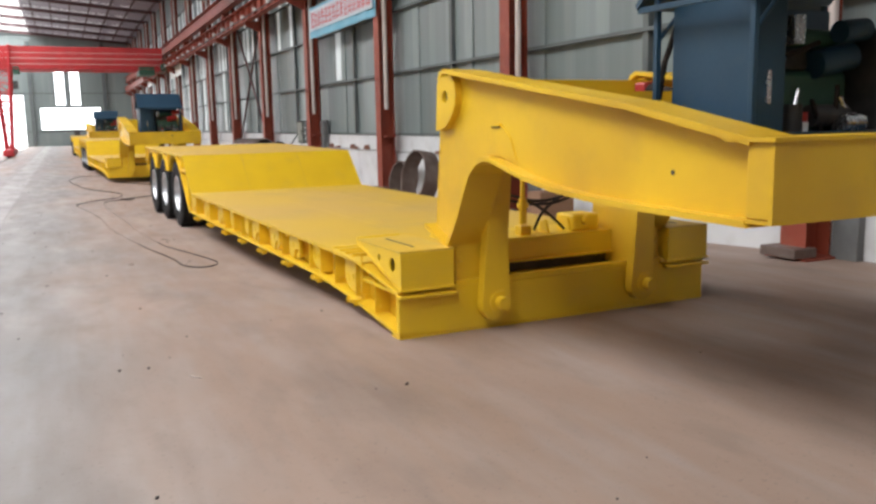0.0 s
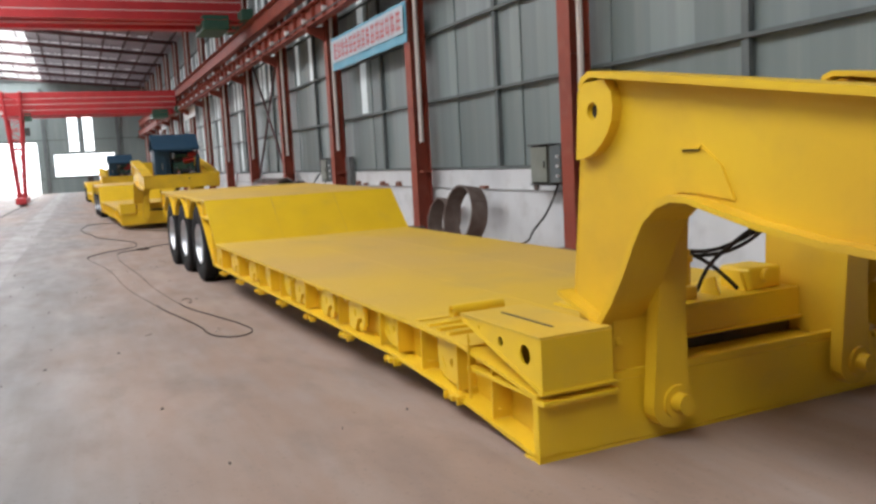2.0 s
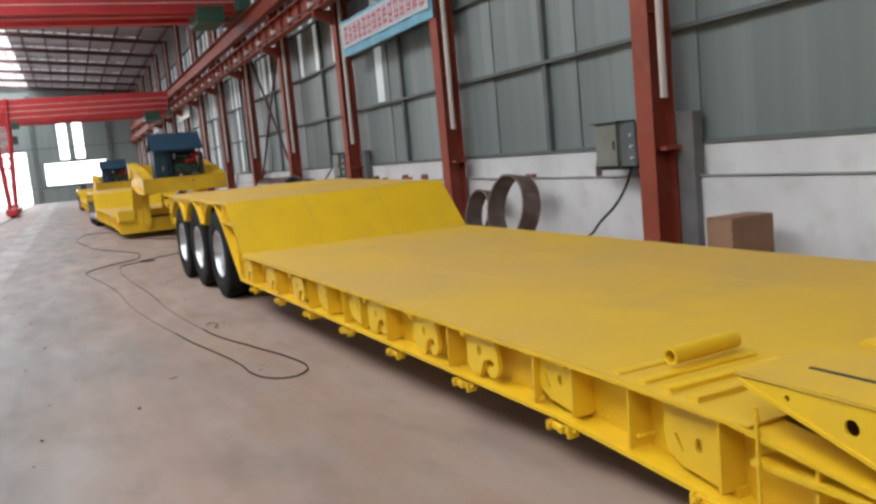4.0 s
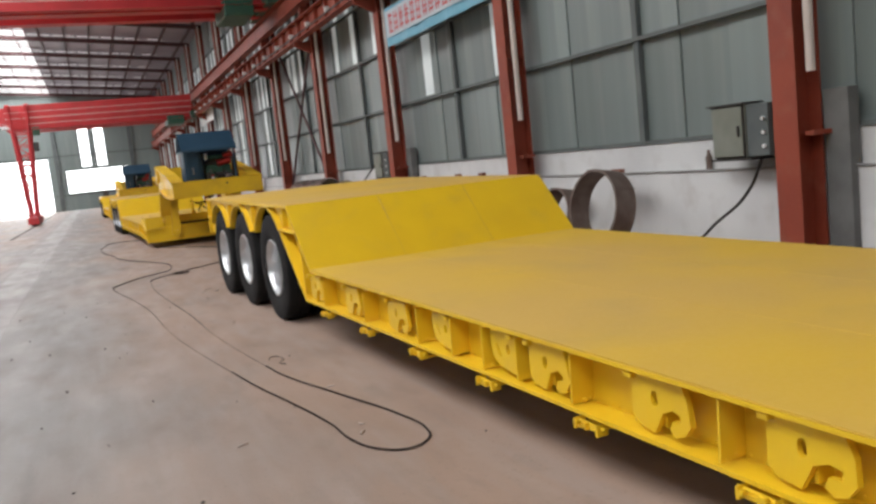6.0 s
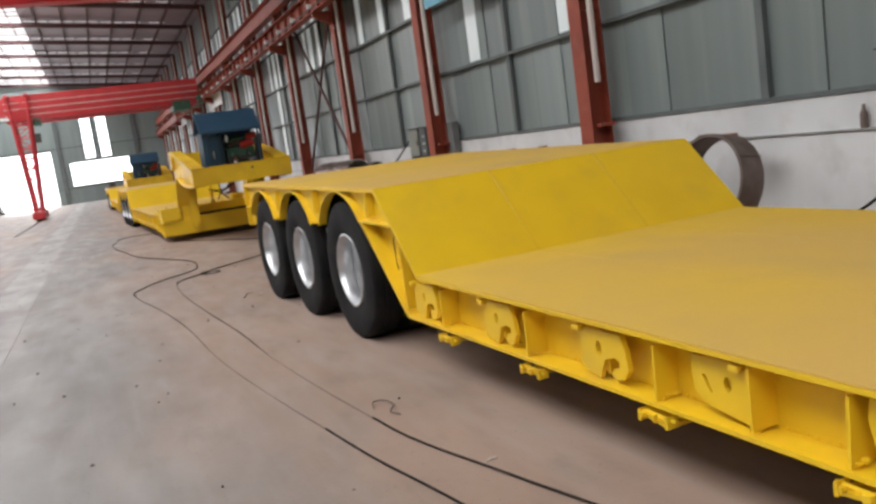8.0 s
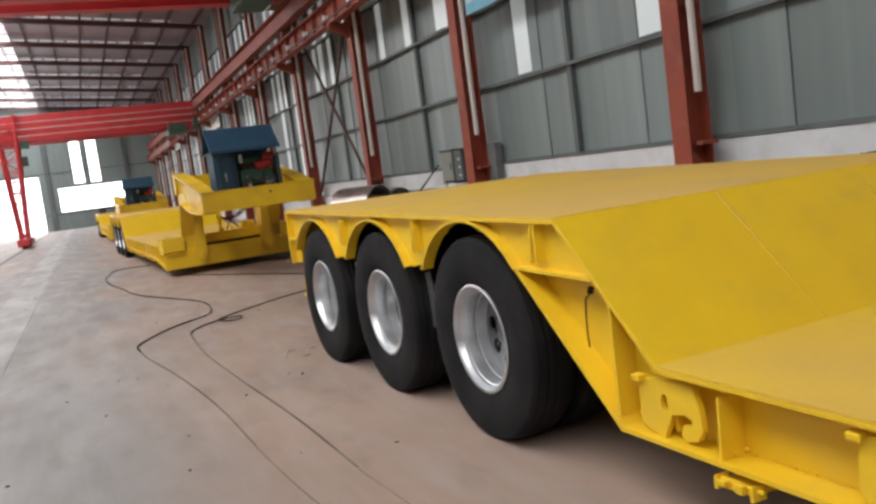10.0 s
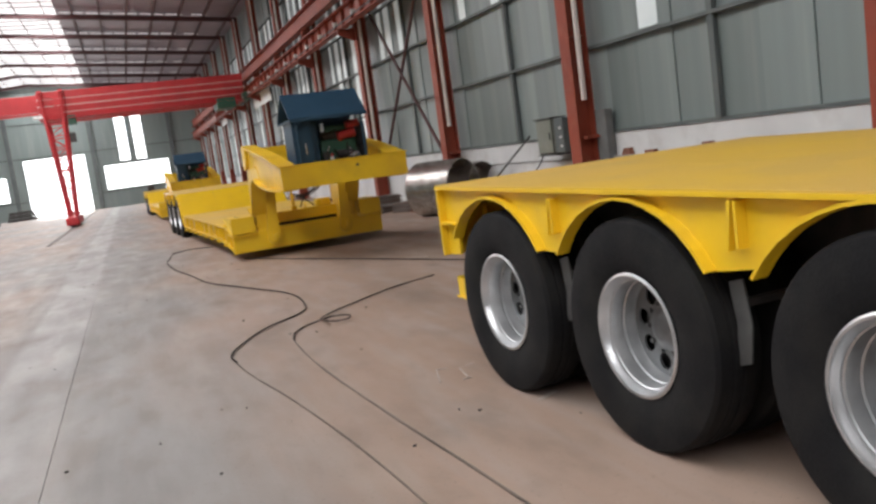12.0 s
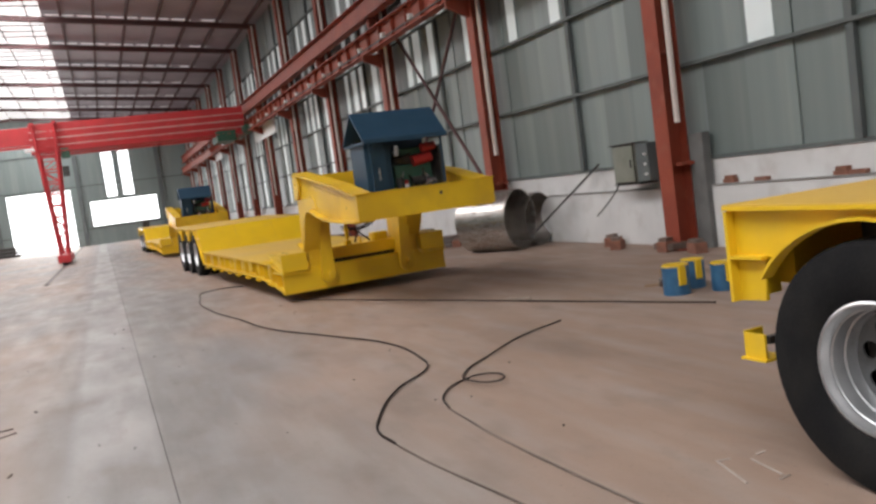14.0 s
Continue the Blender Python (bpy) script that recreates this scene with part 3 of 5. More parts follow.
gantry(60.5, -3.25, 5.3, 7.0, "gantry_crane")
rl = thing("crane_rail", BLD @ pose(-3.25, 44.0, 0), "dark steel crane rail let into the floor", "rail")
part("rail_head", bx(-0.035, 0.035, 0, 55.0, 0.0, 0.03, bev=0.006), DARK, rl)
part("rail_bed", bx(-0.10, 0.10, 0, 55.0, -0.02, 0.008), RUST, rl)
gantry(35.6, -3.0, 7.0, 8.5, "overhead_crane", False)


# ---- the trailers ----
W = 2.78          # deck width
TR = 0.532        # tyre radius
AXLES = (9.35, 10.73, 12.06)


SHARED = {}
RAM = (-0.16, -0.55, 1.81, 1.73)   # ends of the ram beside the neck: y, y, z, z
RIBS = (0.47, 1.357, 2.05, 2.948, 3.86, 4.70, 5.587, 6.577, 7.58)


def wheel(parent, x, y, outer=True, facing=-1):
    """Tyre with rounded shoulders and grooves, dished rim with hand holes, hub with nuts. facing: the side of the dish."""
    w = new("wheel")
    w.parent = parent
    w.matrix_local = pose(x, y, TR - 0.022, 0, 0, 0 if facing < 0 else 180)
    k = 0.28
    tyre_profile = [(0.03, 0.292), (0.012, 0.33), (0.0, 0.40), (0.003, 0.48), (0.014, 0.522), (0.032, 0.536), (0.085, 0.54), (0.09, 0.528), (0.1, 0.528), (0.105, 0.54),
                               (0.135, 0.541), (0.14, 0.529), (0.15, 0.529), (0.155, 0.541), (0.19, 0.54), (0.24, 0.536), (0.268, 0.515), (0.275, 0.45), (k, 0.39), (0.26, 0.32), (0.245, 0.292)]
    tyre = lathe(bmesh.new(), [(x, r + 0.07 * (r - 0.292)) for x, r in tyre_profile], 48, True)
    part("tyre", tyre, RUBBER, w, "black rubber tyre with worn tread", True)
    rim = bmesh.new()
    lathe(rim, [(0.018, 0.300), (0.012, 0.290), (0.014, 0.281), (0.03, 0.277), (0.045, 0.266), (0.06, 0.264), (0.065, 0.258), (0.095, 0.252), (0.12, 0.25), (0.125, 0.256), (0.135, 0.256), (0.14, 0.249), (0.18, 0.245), (0.205, 0.238)], 40)
    lathe(rim, [(0.245, 0.294), (0.235, 0.285), (0.218, 0.25), (0.212, 0.235)], 40)
    rimo = part("rim", rim, RIM, w, "silver painted steel rim", True)
    disc = bmesh.new()
    holes = [circle(0.17 * math.cos(a), 0.17 * math.sin(a), 0.042, 12) for a in [2 * math.pi * i / 8 + 0.2 for i in range(8)]]
    prism(disc, circle(0, 0, 0.242, 32), 0.198, 0.21, "x", holes)
    part("disc", disc, DISC, rimo)
    # Dark backing disc, so that the hand holes look shaded.
    part("shadow_drum", cy((0.25, 0, 0), (0.27, 0, 0), 0.22, n=20), DARK, rimo, "dark disc behind the rim that puts shade in the hand holes")
    hub = bmesh.new()
    lathe(hub, [(0.2, 0.11), (0.19, 0.105), (0.184, 0.085), (0.172, 0.07), (0.165, 0.05), (0.163, 0.0001)], 24)
    part("hub", hub, DISC, rimo, "", True)
    if outer:
        if "nut" not in SHARED:
            SHARED["nut"] = mesh_of("wheel_nut", cyl(bmesh.new(), (0.2, 0, 0), (0.182, 0, 0), 0.012, n=6), DISC)
        for i in range(10):
            a = 2 * math.pi * i / 10
            nut = new("wheel_nut", SHARED["nut"])
            nut.parent = rimo
            nut.location = (0, 0.125 * math.cos(a), 0.125 * math.sin(a))
    return w


def side_frame(t, mirror):
    """One long side of the deck: web, flanges, ribs, lashing brackets, the stepped rear with its arches."""
    def X(x):
        return W - x if mirror else x

    def xb(a, b, *r, **k):
        lo, hi = sorted((X(a), X(b)))
        return bx(lo, hi, *r, **k)

    def pl(outer, a, b, holes=()):
        lo, hi = sorted((X(a), X(b)))
        return prism(bmesh.new(), outer, lo, hi, "x", holes)

    # bottom flange bends down towards the front corner
    part("bottom_flange", pl([(0.0, 0.12), (0.03, 0.12), (0.9, 0.225), (1.85, 0.285), (8.12, 0.30), (8.12, 0.318), (1.85, 0.303), (0.9, 0.243), (0.0, 0.14)], 0.0, 0.16), YELLOW, t)
    part("web", pl([(0.05, 0.14), (0.9, 0.243), (1.85, 0.303), (8.05, 0.318), (7.87, 0.58), (1.5, 0.555), (0.9, 0.545), (0.05, 0.45)], 0.13, 0.15), YELLOW, t)
    part("top_flange", pl([(0.0, 0.425), (0.82, 0.535), (1.5, 0.55), (7.87, 0.585), (7.87, 0.603), (1.5, 0.568), (0.82, 0.553), (0.0, 0.443)], -0.004, 0.16), YELLOW, t)
    def low_edge(y):
        return 0.245 + 0.06 * min(1.0, max(0.0, (y - 0.9) / 0.95)) - 0.12 * max(0.0, 0.9 - y)

    for y in RIBS:
        z0 = low_edge(y)
        part("rib", pl([(y, z0 + 0.01), (y + 0.012, z0 + 0.01), (y + 0.004, 0.545 if y > 0.8 else 0.485), (y - 0.008, 0.545 if y > 0.8 else 0.485)], 0.012, 0.13), YELLOW, t)
    # hooked lashing plates, each with an eye and a throat cut from below
    for i, y in enumerate((2.42, 3.12, 3.91, 5.79, 6.72, 7.69)):
        z0, h = 0.335, 0.21
        hook = [(0.0, 0.03), (0.03, 0.004), (0.13, -0.012), (0.155, 0.03), (0.18, 0.078), (0.245, 0.10), (0.285, 0.088), (0.282, 0.062), (0.238, 0.052), (0.222, 0.018), (0.25, -0.002), (0.305, 0.012), (0.335, 0.06), (0.33, 0.14), (0.30, h), (0.0, h)]
        jr = random.Random(i * 3 + mirror)
        shape = [(y + 0.335 - a + jr.uniform(-0.006, 0.006), z0 + b + jr.uniform(-0.005, 0.005)) for a, b in hook]
        part("lashing_plate", pl(shape, 0.035, 0.06, [circle(y + 0.195, z0 + 0.125, 0.026, 12, 0.8, 1.25)]), YELLOW, t)
        part("plate_gusset", xb(0.06, 0.13, y + 0.16, y + 0.172, z0 + 0.01, z0 + h), YELLOW, t)
        part("weld_lug", xb(0.006, 0.05, y + 0.30, y + 0.35, 0.525, 0.553, bev=0.006), YELLOW, t)
    # plain plates that end at a full-depth rib
    for i, y in enumerate((0.88, 1.752, 4.35, 5.10)):
        z0 = low_edge(y) + 0.02
        shape = [(y, z0), (y + 0.22, z0 + 0.03), (y + 0.29, z0 + 0.07), (y + 0.31, z0 + 0.15), (y + 0.30, 0.54), (y, 0.545)]
        slash = [(y + 0.235, z0 + 0.15), (y + 0.20, z0 + 0.085), (y + 0.215, z0 + 0.08), (y + 0.255, z0 + 0.145)]
        part("end_plate", pl(shape, 0.045, 0.065, [circle(y + 0.125, z0 + 0.13, 0.023, 12, 0.85, 1.25), slash]), YELLOW, t)
        part("plate_rib", pl([(y - 0.014, z0), (y - 0.001, z0), (y - 0.001, 0.548), (y - 0.014, 0.548)], 0.012, 0.13), YELLOW, t)
        part("weld_lug", xb(0.006, 0.05, y + 0.03, y + 0.08, 0.525, 0.551, bev=0.006), YELLOW, t)
    for y in (0.9, 1.82, 2.76, 3.72, 4.65, 5.58, 6.52, 7.5):
        f = new("outrigger_foot")
        f.parent = t
        z = 0.262 - (0.035 if y < 1.5 else 0)
        fr = random.Random(int(y * 100))
        part("foot_bar", xb(0.08, 0.55, y - 0.05, y + 0.05, z + 0.004, z + 0.045), YELLOW, f)
        tilt = fr.uniform(-0.012, 0.012)
        part("foot_plate", pl([(y - 0.085, z - 0.018 - tilt), (y + 0.085, z - 0.018 + tilt), (y + 0.085, z - 0.002 + tilt), (y - 0.085, z - 0.002 - tilt)], -0.02, 0.10), YELLOW, f)
        for d in (-0.09, 0.072):
            part("foot_cheek", pl([(y + d, z - 0.03), (y + d + 0.018, z - 0.033), (y + d + 0.016, z + 0.014), (y + d + 0.004, z + 0.02)], -0.026, 0.03), YELLOW, f)
        part("foot_hook", xb(-0.045, -0.02, y - 0.045 + fr.uniform(-0.02, 0.02), y - 0.022, z - 0.012, z + 0.022, bev=0.005), YELLOW, f)
        part("foot_hook", xb(-0.045, -0.02, y + 0.03 + fr.uniform(-0.02, 0.02), y + 0.056, z - 0.006, z + 0.016, bev=0.005), YELLOW, f)
        part("foot_pin", cyl(bmesh.new(), (X(0.0), y - 0.11, z), (X(0.0), y + 0.10, z + 0.004), 0.008, n=8), YELLOW, f)
    # weld beads along the ribs and under the top flange
    wb = bmesh.new()
    wr = random.Random(17 + mirror)
    for y in RIBS:
        for k in range(9):
            bmesh.ops.create_icosphere(wb, subdivisions=1, radius=wr.uniform(0.007, 0.013), matrix=Matrix.Translation((X(wr.uniform(0.02, 0.13)), y + wr.uniform(-0.012, 0.024), 0.325 + wr.uniform(-0.004, 0.01) - (0.08 if y < 1 else 0))))
    for k in range(150):
        y = 1.6 + k * 0.0415
        bmesh.ops.create_icosphere(wb, subdivisions=1, radius=wr.uniform(0.004, 0.009), matrix=Matrix.Translation((X(0.128), y, 0.322)))
    tagged(part("weld_beads", wb, YELLOW, t), kind="stuff")
    # rear: arched side plate
    top = [(12.80, 1.205), (8.47, 1.14)]
    low = [(8.25, 0.915), (8.72, 0.915)]
    for a0, a1, y in ((141, 36, AXLES[0]), (148, 32, AXLES[1]), (148, 38, AXLES[2])):
        for s in range(11):
            a = radians(a0 + (a1 - a0) * s / 10)
            low.append((y + 0.66 * math.cos(a), TR + 0.62 * math.sin(a)))
    low += [(12.56, 0.98), (12.62, 0.98), (12.64, 0.765), (12.80, 0.755)]
    part("arch_plate", pl(low + top, 0.05, 0.07), YELLOW, t)
    for a0, a1, y in ((141, 32, AXLES[0]), (148, 32, AXLES[1]), (148, 34, AXLES[2])):
        rim_pts = [(y + r * 1.065 * math.cos(radians(a0 + (a1 - a0) * s / 12)), TR + r * math.sin(radians(a0 + (a1 - a0) * s / 12))) for r, ss in ((0.62, range(13)), (0.634, range(12, -1, -1))) for s in ss]
        part("arch_lip", pl(rim_pts, -0.005, 0.07), YELLOW, t)
    for y in (8.62, 9.97, 11.31):
        part("arch_rib", pl([(y, 0.97), (y + 0.014, 0.97), (y + 0.014, 1.155), (y, 1.15)], 0.0, 0.05), YELLOW, t)
        part("arch_gusset", pl([(y + 0.06, 0.96), (y + 0.075, 0.96), (y + 0.05, 1.155), (y + 0.03, 1.155)], 0.004, 0.05), YELLOW, t)
    part("rear_edge", pl([(8.45, 1.145), (12.82, 1.21), (12.82, 1.23), (8.45, 1.165)], -0.004, 0.16), YELLOW, t)
    part("rear_shelf", xb(0.0, 0.15, 12.60, 12.80, 0.97, 0.985), YELLOW, t)
    part("tail_plate", xb(0.0, 0.32, 12.80, 12.82, 0.755, 1.205), YELLOW, t)
    # gusset under the ramp
    part("ramp_shelf", pl([(8.23, 0.91), (8.80, 0.925), (8.80, 0.94), (8.245, 0.925)], -0.002, 0.15), YELLOW, t)
    part("ramp_web", pl([(8.12, 0.30), (8.80, 0.92), (8.47, 1.15), (7.90, 0.60), (7.95, 0.32)], 0.115, 0.13), YELLOW, t)
    part("ramp_lip", pl([(8.12, 0.295), (8.835, 0.925), (8.82, 0.94), (8.105, 0.31)], 0.0, 0.15), YELLOW, t)
    part("ramp_edge", pl([(7.87, 0.585), (8.455, 1.145), (8.44, 1.163), (7.855, 0.60)], -0.004, 0.15), YELLOW, t)
    part("ramp_rib", pl([(8.13, 0.36), (8.145, 0.36), (8.145, 0.84), (8.13, 0.82)], 0.01, 0.12), YELLOW, t)
    if not mirror:
        bl = bmesh.new()
        way = ((0.09, 8.345, 0.85), (0.07, 8.375, 0.81), (0.08, 8.40, 0.72), (0.085, 8.41, 0.64), (0.10, 8.425, 0.57))
        for p, q in zip(way, way[1:]):
            cyl(bl, p, q, 0.004, n=6)
        part("brake_line", bl, BLACK, t, "short black brake line")
        part("line_nut", cyl(bmesh.new(), (0.08, 8.34, 0.862), (0.08, 8.35, 0.838), 0.014, n=6), BLACK, t, "black fitting")
    # wedge box at the front corner
    b = new("corner_box")
    b.parent = t
    part("cheek", pl([(-0.035, 0.47), (-0.035, 0.725), (0.76, 0.715), (0.72, 0.70)], 0.0, 0.012, [circle(0.10, 0.625, 0.05, 16), circle(0.335, 0.648, 0.026, 14), circle(0.56, 0.685, 0.011, 10)]), YELLOW, b)
    part("inner_cheek", pl([(-0.035, 0.47), (-0.035, 0.725), (0.76, 0.715), (0.72, 0.70)], 0.40, 0.412), YELLOW, b)
    part("lid", xb(-0.006, 0.418, -0.04, 0.765, 0.722, 0.734), LID, b, "lightly dusted lid")
    part("face", xb(0.0, 0.412, -0.047, -0.035, 0.46, 0.722), YELLOW, b)
    part("slot", xb(0.17, 0.185, 0.12, 0.62, 0.734, 0.738), DARK, b)
    part("sole", pl([(-0.05, 0.455), (-0.05, 0.47), (0.74, 0.708), (0.76, 0.70)], -0.006, 0.418), YELLOW, b)
    part("box_lip", xb(-0.012, 0.43, -0.06, -0.02, 0.452, 0.468, bev=0.005), YELLOW, b)
    part("sill_bar", xb(-0.01, 0.43, -0.065, 0.02, 0.40, 0.425, bev=0.006), YELLOW, b)


def gooseneck(t):
    prof_bot = [(0.07, 0.73), (-0.05, 0.88), (-0.14, 1.02), (-0.22, 1.17), (-0.29, 1.28), (-0.38, 1.35), (-0.47, 1.38), (-0.57, 1.378), (-0.72, 1.34), (-0.95, 1.285), (-1.25, 1.235), (-1.6, 1.205), (-2.0, 1.19), (-2.68, 1.175)]
    prof_top = [(-2.68, 1.50), (-1.9, 1.665), (0.10, 1.95), (0.17, 1.93), (0.20, 1.87), (0.35, 0.83), (0.30, 0.79)]
    g = new("gooseneck")
    g.parent = t
    for x0, s in ((0.46, 1), (W - 0.46, -1)):
        wx = x0 + s * 0.02
        lo, hi = sorted((wx, wx + s * 0.016))
        part("side_web", prism(bmesh.new(), prof_bot + prof_top, lo, hi, "x", [circle(0.08, 1.78, 0.042, 14)]), WORNY, g)
        fl, fh = sorted((x0 - s * 0.065, x0 + s * 0.20))
        part("top_flange", prism(bmesh.new(), [(-2.70, 1.485), (-1.9, 1.65), (0.0, 1.93), (0.0, 1.962), (-1.9, 1.683), (-2.70, 1.52)], fl, fh, "x"), WORNY, g)
        part("flange_end", prism(bmesh.new(), [(0.0, 1.93), (0.09, 1.942), (0.14, 1.925), (0.165, 1.895), (0.19, 1.90), (0.165, 1.948), (0.10, 1.972), (0.0, 1.962)], *sorted((x0 - s * 0.038, x0 + s * 0.20)), "x"), WORNY, g)
        part("rear_flange", prism(bmesh.new(), [(0.20, 1.90), (0.345, 0.82), (0.361, 0.82), (0.216, 1.91)], *sorted((x0 + s * 0.018, x0 + s * 0.13)), "x"), WORNY, g)
        bot = prof_bot + [(y - 0.02, z - 0.03) for y, z in reversed(prof_bot)]
        part("bottom_flange", prism(bmesh.new(), bot, fl, fh, "x"), WORNY, g)
        cap = [(0.165, 1.92), (-0.02, 1.92), (-0.068, 1.86), (-0.078, 1.79), (-0.066, 1.725), (-0.035, 1.67), (0.01, 1.62), (0.06, 1.583), (0.11, 1.562), (0.165, 1.55), (0.225, 1.545), (0.195, 1.87)]
        part("eye_doubler", prism(bmesh.new(), cap, *sorted((wx - s * 0.055, wx)), "x", [circle(0.08, 1.78, 0.042, 14)]), WORNY, g)
        part("patch_plate", prism(bmesh.new(), [(-0.36, 1.52), (-0.42, 1.585), (-0.60, 1.59), (-0.72, 1.50), (-0.79, 1.36), (-0.6, 1.385), (-0.45, 1.39)], *sorted((wx - s * 0.010, wx)), "x"), WORNY, g)
        part("grab_slot", bx(*sorted((wx - s * 0.016, wx - s * 0.009)), -0.60, -0.50, 1.566, 1.572), DARK, g)
        part("grab_lip", bx(*sorted((wx - s * 0.026, wx - s * 0.009)), -0.61, -0.49, 1.573, 1.581), WORNY, g)
        # Recessed dark plug paints the shade inside the eye hole.
        part("bore_shade_plug", cyl(bmesh.new(), (wx - s * 0.025, 0.08, 1.78), (wx + s * 0.05, 0.08, 1.78), 0.041, n=14), DARK, g, "dark plug standing in for the shade inside the pin hole")
        part("drain_hole", cyl(bmesh.new(), (wx - s * 0.003, -2.17, 1.35), (wx + s * 0.01, -2.17, 1.35), 0.013, n=10), DARK, g)
        part("corner_post", bx(*sorted((x0 - s * 0.045, x0 + s * 0.10)), -2.797, -2.68, 1.185, 1.50, bev=0.004), WORNY, g)
        # leg under the neck, with its pin
        lx = 0.72 if s > 0 else W - 0.72
        leg = new("leg")
        leg.parent = t
        shape = [(lx - 0.115, 0.30)] + [(lx - 0.0 + 0.115 * math.cos(radians(a)), 0.30 + 0.115 * math.sin(radians(a))) for a in range(200, 341, 20)] + [(lx + 0.115, 0.30), (lx + 0.10, 0.8), (lx + 0.13, 1.24), (lx - 0.05, 1.26), (lx - 0.07, 0.85)]
        part("leg_plate", prism(bmesh.new(), shape, -0.11, -0.03, "y"), WORNY, leg)
        part("leg_stem", prism(bmesh.new(), [(lx - 0.05, 0.45), (lx + 0.09, 0.45), (lx + 0.12, 1.30), (lx - 0.03, 1.30)], -0.03, 0.24 if s > 0 else 0.50, "y"), WORNY, leg)
        part("leg_pin", cyl(bmesh.new(), (lx + 0.03, -0.19, 0.315), (lx + 0.03, 0.1, 0.315), 0.05, n=18), WORNY, leg, smooth=True)
        part("pin_washer", cyl(bmesh.new(), (lx + 0.03, -0.125, 0.315), (lx + 0.03, -0.11, 0.315), 0.085, n=20), WORNY, leg)
        part("knee_brace", prism(bmesh.new(), [(0.25, 0.55), (0.36, 0.55), (0.30, 0.80), (0.07, 0.74), (0.0, 0.62)], *sorted((x0 + s * 0.02, x0 + s * 0.05)), "x"), WORNY, leg)
        knuckle = [(0.0, 0.44), (0.25, 0.44), (0.25, 0.93), (0.19, 0.937), (0.13, 0.915), (0.06, 0.85), (0.01, 0.76)]
        part("knuckle_plate", prism(bmesh.new(), [(x0 + s * p, z) for p, z in knuckle], 0.02, 0.06, "y"), WORNY, leg)
        part("strut", prism(bmesh.new(), [(0.30, 0.62), (0.36, 0.66), (-0.02, 1.10), (-0.08, 1.06)], *sorted((x0 + s * 0.11, x0 + s * 0.17)), "x"), WORNY, leg)
    for x0, s in ((0.46, 1), (W - 0.46, -1)):
        part("heel_flange", prism(bmesh.new(), [(0.40, 0.86), (0.05, 0.735), (0.045, 0.712), (0.41, 0.835)], *sorted((x0 - s * 0.06, x0 + s * 0.16)), "x"), WORNY, g)
    part("front_beam", bx(0.41, W - 0.41, -2.82, -2.80, 1.18, 1.50), WORNY, g)
    part("front_beam_top", bx(0.395, W - 0.395, -2.835, -2.56, 1.50, 1.518), WORNY, g)
    part("front_beam_bottom", bx(0.41, W - 0.41, -2.82, -2.60, 1.165, 1.18), WORNY, g)
    part("front_bolt", cyl(bmesh.new(), (1.58, -2.835, 1.40), (1.58, -2.82, 1.40), 0.022, n=10), DARK, g)
    part("tray", bx(0.53, W - 0.53, -2.62, -0.85, 1.30, 1.315), WORNY, g)
    part("cross_beam", bx(0.53, W - 0.53, -0.85, -0.75, 1.36, 1.78), WORNY, g)
    part("cross_beam", bx(0.57, W - 0.57, 0.02, 0.14, 1.50, 1.90), WORNY, g)
    part("ram_barrel", cyl(bmesh.new(), (W - 0.72, RAM[0], RAM[2]), (W - 0.72, RAM[1], RAM[3]), 0.06, n=16), BLACK, g, "black hydraulic ram barrel", True)
    part("ram_clevis", bx(W - 0.78, W - 0.66, RAM[0], RAM[0] + 0.13, RAM[2] - 0.055, RAM[2] + 0.07, bev=0.02), REDP, g, "red clevis")
    part("ram_tail", bx(W - 0.78, W - 0.66, RAM[1] - 0.12, RAM[1], RAM[3] - 0.06, RAM[3] + 0.06, bev=0.02), REDP, g, "red ram end")
    part("eye_lug", prism(bmesh.new(), circle(0.08, 1.80, 0.125, 24), W - 0.62, W - 0.56, "x"), WORNY, g, "rounded yellow lug")
    part("king_pin_plate", bx(0.75, W - 0.75, -2.3, -1.5, 1.175, 1.19), DARK, g)


